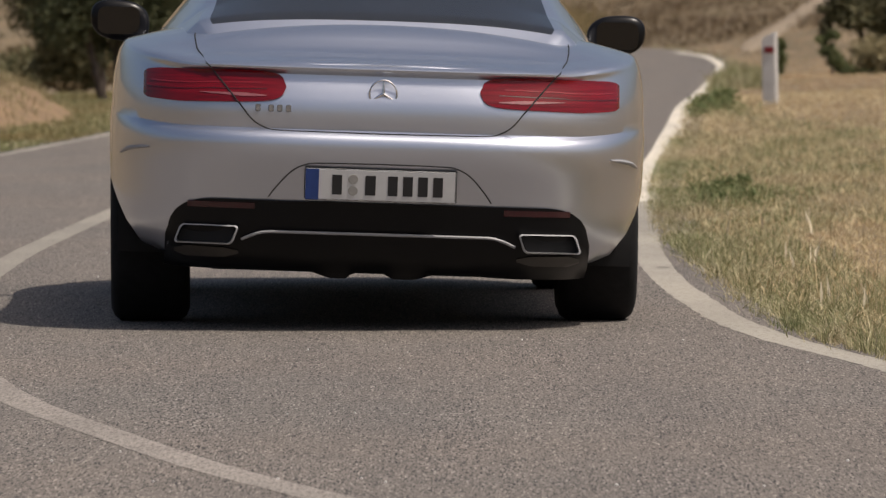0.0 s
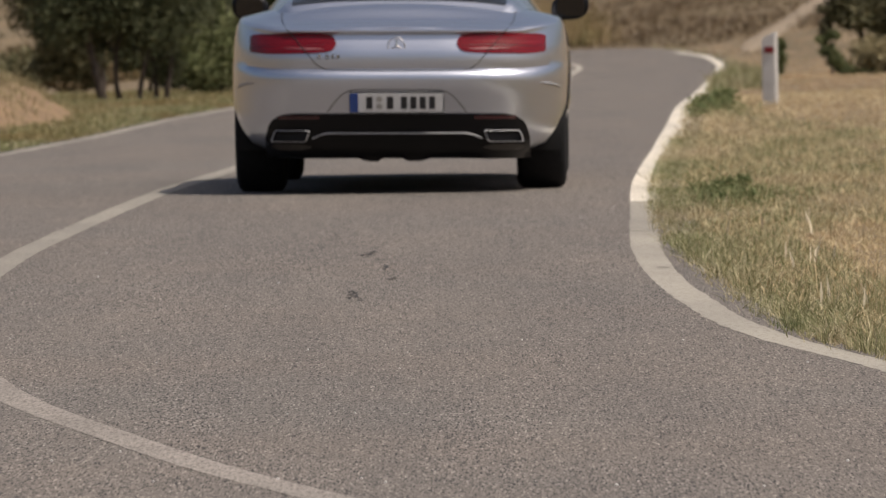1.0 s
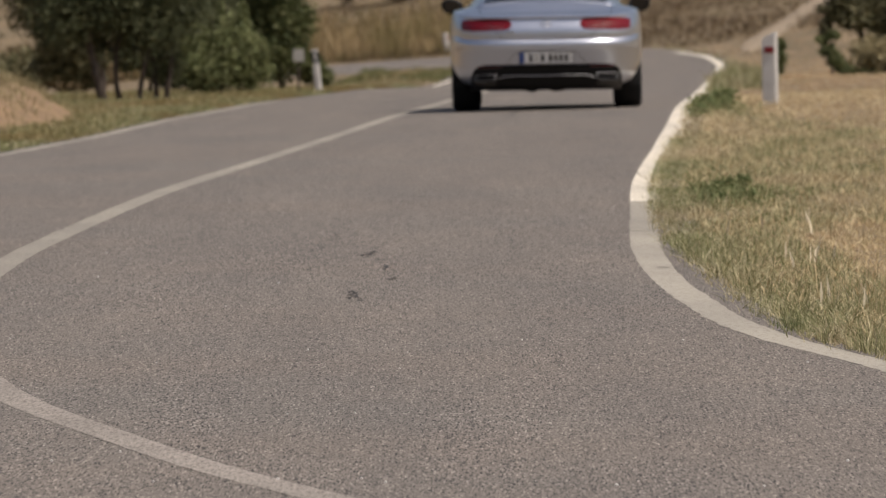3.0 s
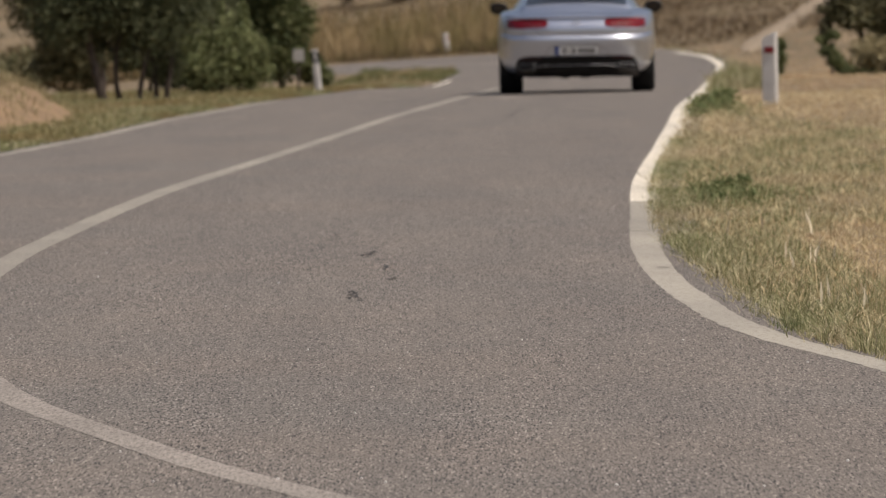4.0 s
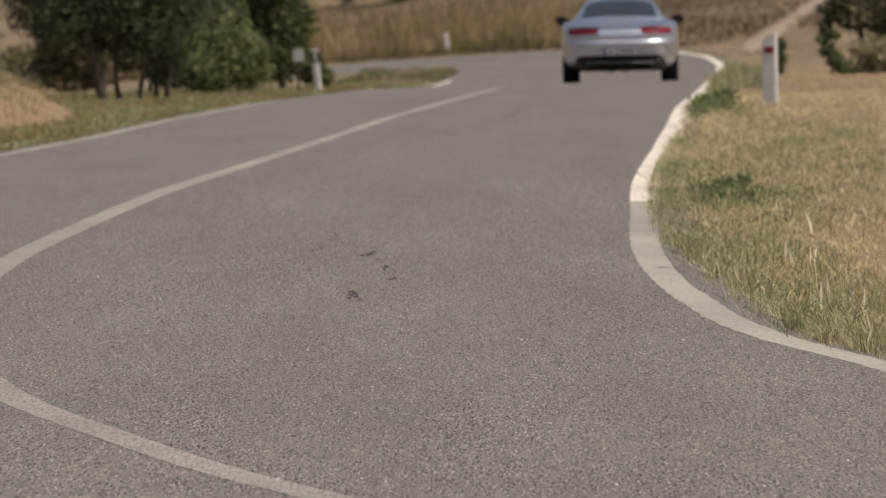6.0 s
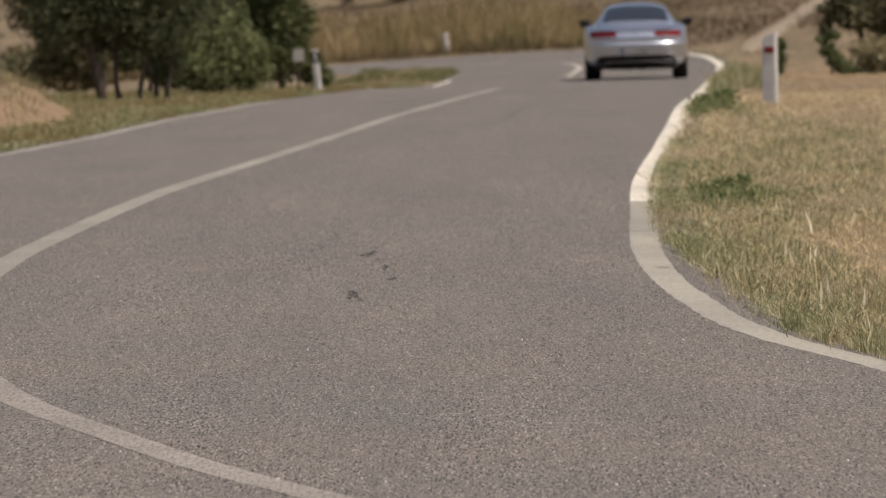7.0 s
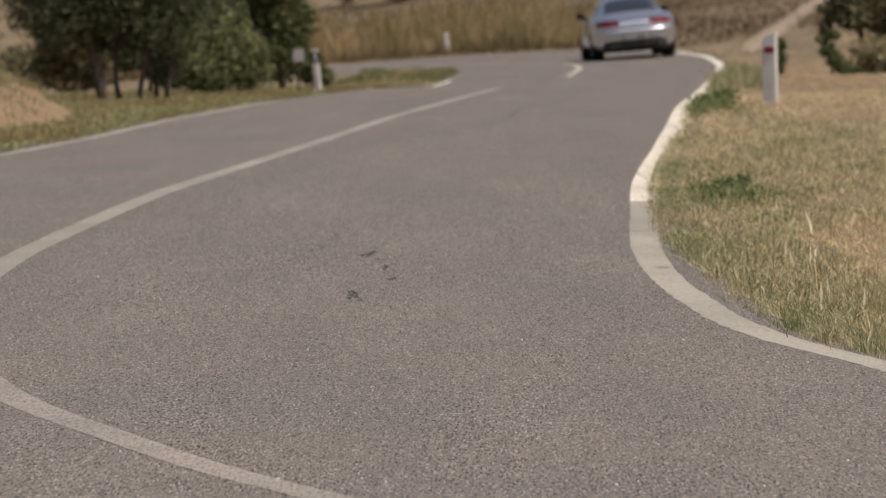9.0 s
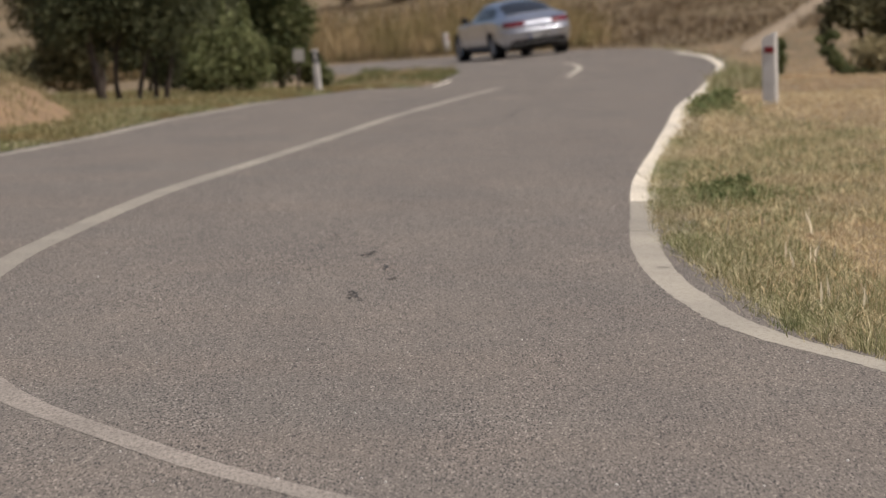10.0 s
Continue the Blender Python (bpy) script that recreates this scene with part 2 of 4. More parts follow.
W_RIGHT = np.interp(MID[:, 1], [0, 26.6, 28.4, 30, 36, 43, 52, 62, 75, 92, 102, 140, 180, 190, 199, 210, 230], [2.95, 2.88, 2.8, 2.765, 2.765, 2.76, 2.715, 2.7, 2.745, 2.77, 2.8, 2.87, 2.93, 3.0, 3.3, 3.2, 3.0])
W_LEFT = np.interp(MID[:, 1], [0, 55, 70, 84, 97, 110, 140, 160, 200, 230], [2.3, 2.15, 2.2, 2.3, 2.27, 2.0, 2.1, 2.2, 2.6, 2.8])
NEAR_MID = MID[::4]


def side_of_road(x, y):
    """Metres to the right (+) or left (-) of the centre line, and its nearest point's number."""
    x, y = np.asarray(x, float).ravel(), np.asarray(y, float).ravel()
    out, idx = np.empty(len(x)), np.empty(len(x), int)
    for i in range(0, len(x), 4000):
        dx, dy = x[i:i + 4000, None] - MID[None, :, 0], y[i:i + 4000, None] - MID[None, :, 1]
        k = np.argmin(dx * dx + dy * dy, axis=1)
        r = np.arange(len(k))
        sgn = np.sign(dx[r, k] * NRM[k, 0] + dy[r, k] * NRM[k, 1])
        out[i:i + 4000] = sgn * np.hypot(dx[r, k], dy[r, k])
        idx[i:i + 4000] = k
    return out, idx


def smooth01(v, a, b):
    t = np.clip((v - a) / (b - a), 0, 1)
    return t * t * (3 - 2 * t)


def land_z(x, y):
    """Height of the ground beside the road."""
    x, y = np.asarray(x, float).ravel(), np.asarray(y, float).ravel()
    s, k = side_of_road(x, y)
    off_r, off_l = s - W_RIGHT[k], -s - W_LEFT[k]
    z = road_z(x, y)
    z += np.where(off_r > 0, 0.012 * np.clip(off_r, 0, 12) * smooth01(y, 20, 60), 0)
    z += np.where(off_r > 0, 0.07 * np.clip(off_r - 0.8, 0, 400) * smooth01(y, 150, 220), 0)
    # unseen rise behind the camera, added to darken the car's reflections
    z += 14 * smooth01(-y, 35, 150)
    inside = np.minimum(smooth01(-off_r, -0.3, -0.12), smooth01(-off_l, -0.22, -0.05))
    far = smooth01(np.hypot(x, y - 100), 300, 1500)
    return z + 0.004 - 0.08 * inside + far * 40


# ---- ground, road and its lines ----
def steps(*spans):
    out = [spans[0][0]]
    for a, b, n in spans:
        out += list(np.linspace(a, b, n + 1)[1:])
    return np.array(out)


def build_ground():
    xs = steps((-1500, -200, 8), (-200, -40, 10), (-40, -9, 20), (-9, 9, 90), (9, 30, 16), (30, 200, 10), (200, 1500, 8))
    ys = steps((-1500, -60, 8), (-60, 16, 20), (16, 120, 170), (120, 245, 130), (245, 320, 20), (320, 2200, 12))
    gx, gy = np.meshgrid(xs, ys)
    z = land_z(gx, gy)
    v = np.stack([gx.ravel(), gy.ravel(), z], 1)
    n = len(xs)
    faces = [(j * n + i, j * n + i + 1, (j + 1) * n + i + 1, (j + 1) * n + i) for j in range(len(ys) - 1) for i in range(n - 1)]
    ob = mesh_ob("ground", v, faces, M_SOIL, smooth=True)
    tagged(ob, "dry brown soil and mown straw beside the road", "ground", kind="structure")


def strip(name, offs_a, offs_b, lift, mat, lo=0, hi=None, cols=2, edge_noise=0.0):
    """A band along the road between two offsets from its centre line."""
    sel = np.arange(len(MID))[lo:hi]
    a, b = np.broadcast_to(offs_a, len(MID))[sel], np.broadcast_to(offs_b, len(MID))[sel]
    # finer along the way
    t = np.linspace(0, len(sel) - 1, (len(sel) - 1) * 6 + 1)
    k = np.arange(len(sel))
    mx, my = np.interp(t, k, MID[sel, 0]), np.interp(t, k, MID[sel, 1])
    nx, ny = np.interp(t, k, NRM[sel, 0]), np.interp(t, k, NRM[sel, 1])
    a, b = np.interp(t, k, a), np.interp(t, k, b)
    rng = np.random.default_rng(5)
    if edge_noise:
        a = a + np.convolve(rng.normal(0, edge_noise, len(t) + 4), np.ones(5) / 5, "valid")
        b = b + np.convolve(rng.normal(0, edge_noise, len(t) + 4), np.ones(5) / 5, "valid")
    rows = []
    for f in np.linspace(0, 1, cols):
        o = a + (b - a) * f
        x, y = mx + nx * o, my + ny * o
        rows.append(np.stack([x, y, road_z(x, y) + lift], 1))
    v = np.concatenate(rows)
    n = len(t)
    faces = [(c * n + i, (c + 1) * n + i, (c + 1) * n + i + 1, c * n + i + 1) for c in range(cols - 1) for i in range(n - 1)]
    return mesh_ob(name, v, [f[::-1] for f in faces], mat, smooth=True)


def nearest(y, x=None):
    return int(np.argmin(np.abs(MID[:, 1] - y) + (0 if x is None else np.abs(MID[:, 0] - x))))


def build_road():
    ob = strip("road", -W_LEFT - 0.18, W_RIGHT + 0.26, 0.0, M_ASPH, cols=25, edge_noise=0.03)
    tagged(ob, "worn grey asphalt country road winding away", "road", kind="structure")
    lw = 0.062
    # centre line in two lengths, with the break beyond the crest
    a, b, c = nearest(114.5, .7), nearest(163), nearest(190, 2.6)
    near = nearest(31, -1.8)
    for lo, hi, mat in ((0, near + 1, M_MARK), (near, a + 1, M_CENTRE), (b, c + 1, M_BRIGHT), (c, len(MID), M_MARK)):
        ob = strip("centre_line", -lw, lw, 0.0012, mat, lo, hi, edge_noise=0.003)
        tagged(ob, "faded white painted centre line on the asphalt", "road marking", "painted lines", "structure")
    k = nearest(45.3, -1.7)
    ob = strip("edge_line", W_RIGHT - 0.065, W_RIGHT + 0.07, 0.0012, M_DULL, 0, k + 1, edge_noise=0.006)
    tagged(ob, "dull white painted edge line along the verge", "road marking", "painted lines", "structure")
    ob = strip("edge_line", W_RIGHT - 0.065, W_RIGHT + 0.105, 0.0018, M_EDGE, k, nearest(194, 2), edge_noise=0.004)
    tagged(ob, "bright white edge line along the grass verge", "road marking", "painted lines", "structure")
    ob = strip("edge_line", -W_LEFT - 0.06, -W_LEFT + 0.03, 0.0018, M_DULL, 0, nearest(101), edge_noise=0.003)
    tagged(ob, "thin worn white edge line on the far side", "road marking", "painted lines", "structure")
    ob = strip("edge_line", -W_LEFT - 0.05, -W_LEFT + 0.05, 0.0018, M_EDGE, nearest(150, 2), nearest(163, 2), edge_noise=0.006)
    tagged(ob, "short length of white edge line beside a grass patch", "road marking", "painted lines", "structure")


build_ground()
build_road()


# ---- the car ----
PLAN_N, WIDEST_Y = 3.8, 0.15
# height, rearmost place, half-width
LEVELS = [(.195, -.88, .755), (.23, -.93, .80), (.28, -.97, .865), (.34, -1.0, .912), (.40, -1.02, .934), (.44, -1.032, .942), (.50, -1.056, .947), (.56, -1.082, .949), (.60, -1.094, .95),
          (.628, -1.098, .95), (.646, -1.098, .95), (.662, -1.094, .949), (.674, -1.086, .948), (.684, -1.073, .947), (.692, -1.055, .9465), (.72, -1.061, .945), (.76, -1.063, .9435), (.80, -1.054, .94), (.845, -1.033, .932), (.868, -1.024, .926),
          (.880, -1.023, .921), (.890, -1.033, .915), (.897, -1.042, .911), (.904, -1.044, .905), (.910, -1.036, .896), (.915, -1.012, .88)]
L_Z, L_Y, L_W = (np.array(c) for c in zip(*LEVELS))


def top_edge(y):
    return np.interp(y, [-1.1, -.95, -.75, -.3, .3, 1, 2, 2.8, 3.4, 3.75, 3.95], [.915, .918, .945, .985, .985, .965, .945, .90, .82, .74, .66])


def lift_z(z, y):
    return 0.19 + (z - 0.19) * (top_edge(y) - 0.19) / (0.915 - 0.19)


def plan_power(z):
    """How square the tail is in plan at a height."""
    return float(np.interp(z, [.2, .36, .5], [4.3, 4.1, PLAN_N]))


CROWN_Y = [-1.02, -1.0, -.98, -.88, -.78, -.73, -.66, -.62, -.55, -.46, 0, 2, 2.6, 3.6, 3.9]
CROWN = [.0, .010, .0136, .0175, .017, .025, .069, .083, .092, .107, .11, .09, .085, .06, .0]


def deck_point(x, y, out=0.0):
    """A point of the boot's top."""
    q = (y + 1.012) / (WIDEST_Y + 1.012)
    u = min(abs(x) / (.88 * (1 - (1 - q) ** PLAN_N) ** (1 / PLAN_N)), 1.0)
    return Vector((x, y, top_edge(y) + np.interp(y, CROWN_Y, CROWN) * (1 - u ** 2.2) + out))


def rear_point(x, z, out=0.0):
    """A point of the tail's skin, out metres proud of it."""
    yr, w = np.interp(z, L_Z, L_Y), np.interp(z, L_Z, L_W)
    u, n = min(abs(x) / w, 0.999), plan_power(z)
    y = yr + (WIDEST_Y - yr) * (1 - (1 - u ** n) ** (1 / n))
    n = Vector((0.9 * (x / w) ** 3, -1, 0)).normalized()
    return Vector((x, y, lift_z(z, y))) + n * out


def ring(level):
    z, yr, w = LEVELS[level]
    pts = []
    for x in np.concatenate([np.linspace(0, 0.8, 22, endpoint=False), 0.8 + 0.2 * np.sin(np.linspace(0, math.pi / 2, 16))]):
        n = plan_power(z)
        y = yr + (WIDEST_Y - yr) * (1 - (1 - min(x, 1.0) ** n) ** (1 / n))
        pts.append((x * w, y))
    for y in np.linspace(WIDEST_Y, 2.3, 50)[1:]:
        pts.append((w * (1 - 0.018 * math.sin((y - WIDEST_Y) / 2.15 * math.pi)), y))
    yf = 3.93 - 0.5 * max(0, z - .6) ** 1.2 * 2 - 0.25 * max(0, .4 - z)
    for a in np.linspace(0, math.pi / 2, 40)[1:]:
        c, s = max(math.cos(a), 0), math.sin(a)
        pts.append((w * c ** (2 / 3.0), 2.3 + (yf - 2.3) * s ** (2 / 2.6)))
    return [Vector((x, y, lift_z(z, y))) for x, y in pts]


def in_arch(p):
    return min(math.hypot(p.y, p.z - .345), math.hypot(p.y - 2.945, p.z - .345)) < 0.385 and abs(p.x) > 0.6


def corner_z(x):
    """Lower edge of the bumper's corner, rising outwards to the wheel arch."""
    return .248 + .25 * (max(0.0, abs(x) - .735) / .205) ** 2.4


def shell_bm():
    bm = bmesh.new()
    for side in (1, -1):
        vs = [[bm.verts.new((p.x * side, p.y, p.z)) for p in ring(i)] for i in range(len(LEVELS))]
        for a, b in zip(vs, vs[1:]):
            for i in range(len(a) - 1):
                f = (a[i], a[i + 1], b[i + 1], b[i])
                c = sum((v.co for v in f), Vector()) / 4
                cut = abs(c.x) > .70 and -.92 < c.y < 0 and c.z < corner_z(c.x)
                if sum(in_arch(v.co) for v in f) < 3 and not cut:
                    bm.faces.new(f)
        # deck and bonnet from the top ring to the spine
        top = vs[-1]
        prev = top
        for u in np.linspace(1, 0, 14)[1:]:
            row = []
            for v in top:
                y = v.co.y
                crown = np.interp(y, CROWN_Y, CROWN)
                row.append(bm.verts.new((v.co.x * u, y, v.co.z + crown * (1 - u ** 2.2))))
            for i in range(len(row) - 1):
                bm.faces.new((prev[i], prev[i + 1], row[i + 1], row[i]))
            prev = row
    # trim the corner's lower edge and round the arches
    for v in bm.verts:
        if v.is_boundary and abs(v.co.x) > .69 and -.95 < v.co.y < -.3 and abs(v.co.z - corner_z(v.co.x)) < .07:
            v.co.z = corner_z(v.co.x)
    for v in bm.verts:
        for cy in (0, 2.945):
            d = Vector((0, v.co.y - cy, v.co.z - .345))
            if abs(v.co.x) > 0.6 and v.is_boundary and 0.3 < d.length < 0.45 and v.co.z > 0.2 and v.co.y > -.37:
                d = d.normalized() * 0.385
                v.co.y, v.co.z = cy + d.y, .345 + d.z
    bmesh.ops.remove_doubles(bm, verts=bm.verts, dist=0.0015)
    return bm


ROOF_Y = [-.62, -.5, -.2, .2, .55, .9, 1.3, 1.6, 2.0, 2.42]
ROOF_Z = [.995, 1.09, 1.19, 1.31, 1.375, 1.408, 1.405, 1.37, 1.23, 1.02]
HALF_TOP = [.58, .64, .615, .575, .54, .525, .54, .555, .60, .66]
HALF_BASE = [.64, .73, .775, .80, .815, .82, .82, .815, .80, .76]


def cabin_point(y, u):
    """The cabin's skin: u runs from the spine (0) over the roof's edge (0.62) to the belt (1)."""
    zr, ht, hb = (np.interp(y, ROOF_Y, t) for t in (ROOF_Z, HALF_TOP, HALF_BASE))
    zb = top_edge(y) - 0.01
    edge = min(0.075, (zr - zb) * np.interp(y, [-.5, -.1], [.3, .45]))
    if u <= 0.62:
        f = u / 0.62
        return Vector((ht * f, y, zr - edge * f ** 3))
    f = (u - 0.62) / 0.38
    return Vector((ht + (hb - ht) * f ** 0.9, y, zr - edge - (zr - edge - zb) * f))


def cabin_kind(y, u):
    if u < 0.60 and -.52 < y < .42:
        return "rear_window"
    if u < 0.57 and 1.52 < y < 2.36:
        return "windscreen"
    if 0.67 < u < 0.97 and 0.05 + 0.45 * (0.97 - u) < y < 1.85 - (0.97 - u) * 0.6:
        return "side_window"
    return "skin"


def cabin_bms():
    ys = np.linspace(-.62, 2.42, 96)
    us = np.concatenate([np.linspace(0, 0.62, 20), np.linspace(0.62, 1, 15)[1:]])
    out = {}
    for side in (1, -1):
        for a, b in zip(ys, ys[1:]):
            for c, d in zip(us, us[1:]):
                kind = cabin_kind((a + b) / 2, (c + d) / 2)
                key = kind if kind != "side_window" else kind + str(side)
                bm = out.setdefault(key, bmesh.new())
                pts = [cabin_point(*q) for q in ((a, c), (b, c), (b, d), (a, d))]
                bm.faces.new([bm.verts.new((p.x * side, p.y, p.z)) for p in pts])
    for bm in out.values():
        bmesh.ops.remove_doubles(bm, verts=bm.verts, dist=0.0008)
    return out


def rear_patch(x0, x1, low, high, out, nx=16, nz=6):
    """A plate that follows the tail between two heights, which may change with x."""
    lo = low if callable(low) else (lambda x: low)
    hi = high if callable(high) else (lambda x: high)
    xs = np.linspace(x0, x1, nx)
    rows = []
    for f in np.linspace(0, 1, nz):
        rows.append([rear_point(x, lo(x) + (hi(x) - lo(x)) * f, out) for x in xs])
    # returns to the skin on all four sides
    bm = grid_bm(rows)
    rim = [e for e in bm.edges if e.is_boundary]
    r = bmesh.ops.extrude_edge_only(bm, edges=rim)
    for v in r["geom"]:
        if isinstance(v, bmesh.types.BMVert):
            v.co.y += out + 0.012
    return bm


def table(xs, vs):
    return lambda x: float(np.interp(abs(x), xs, vs))


def rounded_loop(w, h, r, skew=0.0, n=6):
    pts = []
    for cx, cz, a0 in ((w - r, h - r, 0), (-w + r, h - r, 90), (-w + r, -h + r, 180), (w - r, -h + r, 270)):
        for a in np.linspace(a0, a0 + 90, n):
            z = cz + r * math.sin(radians(a))
            pts.append((cx + r * math.cos(radians(a)) + skew * z, z))
    return pts


def letter(txt, size, m, mat, parent, name="letter"):
    cu = bpy.data.curves.new(name, "FONT")
    cu.body, cu.size, cu.extrude = txt, size, 0.001
    cu.align_x, cu.align_y = "CENTER", "CENTER"
    tmp = new(name, cu)
    me = bpy.data.meshes.new_from_object(tmp.evaluated_get(bpy.context.evaluated_depsgraph_get()))
    bpy.data.objects.remove(tmp)
    me.materials.clear()
    me.materials.append(mat)
    ob = new(name, me)
    ob.parent = parent
    ob.matrix_basis = m
    return ob


def build_wheel(car, x, y, width):
    hub = new("wheel", None)
    hub.parent = car
    bm = bmesh.new()
    R, w = 0.345, width / 2
    prof = [(-w + .02, .245), (-w + .004, .27), (-w, .30), (-w + .012, .328), (-w + .035, R), (0, R + .001), (w - .035, R), (w - .012, .328), (w, .30), (w - .004, .27), (w - .02, .245)]
    n = 56
    vs = [[bm.verts.new((px, r * math.cos(a), r * math.sin(a))) for px, r in prof] for a in np.linspace(0, 2 * math.pi, n, endpoint=False)]
    for i in range(n):
        a, b = vs[i], vs[(i + 1) % n]
        for j in range(len(prof) - 1):
            bm.faces.new((a[j], a[j + 1], b[j + 1], b[j]))
    part("tyre", bm, M_RUBBER, hub, "black low-profile tyre")
    bm = bmesh.new()
    sx = math.copysign(1, x)
    prof = [(-w + .02, .246), (w - .03, .246), (w - .02, .236), (w - .05, .22), (w - .06, .2)]
    vs = [[bm.verts.new((px * sx, r * math.cos(a), r * math.sin(a))) for px, r in prof] for a in np.linspace(0, 2 * math.pi, 40, endpoint=False)]
    for i in range(40):
        a, b = vs[i], vs[(i + 1) % 40]
        for j in range(len(prof) - 1):
            bm.faces.new((a[j], a[j + 1], b[j + 1], b[j]))
    for i in range(10):
        a = i * math.pi / 5
        tube(bm, [((w - .045) * sx, .03 * math.cos(a), .03 * math.sin(a)), ((w - .035) * sx, .14 * math.cos(a), .14 * math.sin(a)), ((w - .03) * sx, .24 * math.cos(a), .24 * math.sin(a))], [.022, .016, .02], 6)
    tube(bm, [((w - .09) * sx, 0, 0), ((w - .02) * sx, 0, 0)], [.06, .045], 16)
    part("rim", bm, M_RIM, hub, "silver alloy rim with ten spokes")
    bm = bmesh.new()
    tube(bm, [(-.02 * sx, 0, 0), (.005 * sx, 0, 0)], .19, 32)
    part("brake_disc", bm, M_CABIN, hub)
    return hub


def build_car():
    car = new("silver_coupe", None)
    tagged(car, "silver two-door coupe with red tail lights driving away", "car")
    body = part("body", shell_bm(), M_PAINT, car, "silver metallic painted bodywork")
    for key, bm in cabin_bms().items():
        if key == "skin":
            part("roof", bm, M_PAINT, body)
        else:
            part(key.rstrip("-1"), bm, M_GLASS, body, "dark tinted glass")
    # cabin inside and floor pan
    bm = bmesh.new()
    box(bm, (0, 1.2, .6), (1.35, 3.6, .62), .05)
    part("interior", bm, M_CABIN, body, "dark cabin interior")
    bm = bmesh.new()
    box(bm, (0, 1.45, .25), (1.2, 4.4, .12), .03)
    box(bm, (0, -.55, .27), (1.1, .6, .14), .03)
    part("underbody", bm, M_BLACK, body)
    for x in (-.38, .38):
        bm = bmesh.new()
        box(bm, (x, .75, .98), (.5, .16, .3), .05)
        box(bm, (x, .8, 1.18), (.26, .1, .17), .04)
        part("seat", bm, M_CABIN, body)
    # boot lid gap
    lid = spline([(.612, .907), (.588, .885), (.54, .83), (.492, .772), (.45, .722), (.41, .697), (.365, .687), (.2, .685), (0, .684)], 10)
    for side in (1, -1):
        bm = bmesh.new()
        tube(bm, [deck_point(side * x, y, .001) for x, y in spline([(.655, -.50), (.654, -.62), (.645, -.74), (.63, -.84)], 6)] + [rear_point(side * x, z, .0075 if .776 < z < .892 else .0005) for x, z in lid], .0026, 5)
        part("boot_lid_gap", bm, M_SEAM, body, "dark shut line of the boot lid")
        # lamps
        up, dn = spline([(.335, .84), (.345, .866), (.375, .882), (.45, .889), (.6, .888), (.75, .873), (.812, .858), (.827, .844)], 8), spline([(.335, .832), (.35, .804), (.39, .788), (.47, .781), (.56, .778), (.66, .775), (.76, .771), (.815, .77), (.827, .782)], 8)
        hi, lo = table(up[:, 0], up[:, 1]), table(dn[:, 0], dn[:, 1])
        lamp = part("tail_light", rear_patch(side * .335, side * .825, lo, hi, .006, 40, 12), M_LAMP, body, "red tail light")
        # the greyish highlight low on the glossy lens, drawn as a paler strip
        part("light_bar", rear_patch(side * .40, side * .63, table([.40, .48, .63], [.803, .800, .808]), table([.40, .48, .63], [.806, .812, .810]), .0078, 24, 3), M_LENS_GLINT, lamp, "pale strip painted as the lens's highlight")
        part("light_bar", rear_patch(side * .42, side * .80, table([.42, .6, .8], [.846, .842, .826]), table([.42, .6, .8], [.85, .846, .83]), .0075, 24, 2), M_LAMPBAR, lamp, "brighter red light bar")
        part("lamp_divider", rear_patch(side * .40, side * .815, table([.40, .6, .815], [.826, .822, .804]), table([.40, .6, .815], [.829, .825, .807]), .0072, 24, 2), M_LAMPDARK, lamp, "dark rib inside the lens")
        # exhaust
        bm = bmesh.new()
        c = rear_point(side * .588, .318, .03)
        loops = []
        for sc, dy in ((1, .03), (1.02, -.004), (.9, -.008), (.86, .09)):
            loops.append([bm.verts.new((c.x + side * px * (sc if sc > .95 else sc + .06), c.y + dy + 0.42 * px, c.z + pz * sc)) for px, pz in rounded_loop(.1, .033, .014, -0.35)])
        for a, b in zip(loops, loops[1:]):
            for i in range(len(a)):
                j = (i + 1) % len(a)
                bm.faces.new((a[i], a[j], b[j], b[i]))
        ex = part("exhaust_tip", bm, M_TRIM, body, "chrome-rimmed exhaust tip")
        bm = bmesh.new()
        bm.faces.new([bm.verts.new((c.x + side * px * .92, c.y + .02 + 0.42 * px, c.z + pz * .86)) for px, pz in rounded_loop(.1, .033, .014, -0.35)])
        part("exhaust_mouth", bm, M_SEAM, ex)
        part("reflector", rear_patch(side * .43, side * .66, .412, .432, .010, 12, 3), M_REFLECTOR, body, "dark red bumper reflector")
        # body-coloured corner; its dimness and ground reflection are put into a dark colour
        part("lower_corner", rear_patch(side * .48, side * .70, table([.48, .53, .66, .70], [.252, .238, .236, .25]), table([.48, .53, .66, .70], [.262, .272, .274, .262]), .012, 20, 4), M_SKIRT, body, "lower bumper corner below the exhaust, its shade painted dark grey")
        # bright strip on the bumper's corner
        bm = bmesh.new()
        tube(bm, [rear_point(side * x, z, .004) for x, z in ((.80, .606), (.84, .598), (.875, .585), (.9, .566))], [.003, .008, .008, .004], 6)
        part("corner_trim", bm, M_TRIM, body, "satin bright corner strip")
        # mirror
        bm = bmesh.new()
        bmesh.ops.create_uvsphere(bm, u_segments=20, v_segments=14, radius=1)
        for v in bm.verts:
            x, y, z = v.co
            v.co = (side * (.945 + .112 * math.copysign(abs(x) ** .75, x)), 2.02 + (.075 * y if y > 0 else .03 * y), 1.028 + .077 * math.copysign(abs(z) ** .8, z) + .012 * x)
        tube(bm, [(side * .78, 2.04, .95), (side * .9, 2.03, .965)], [.03, .022], 8)
        mir = part("door_mirror", bm, M_GLOSSBLACK, body, "dark door mirror with silver shell")
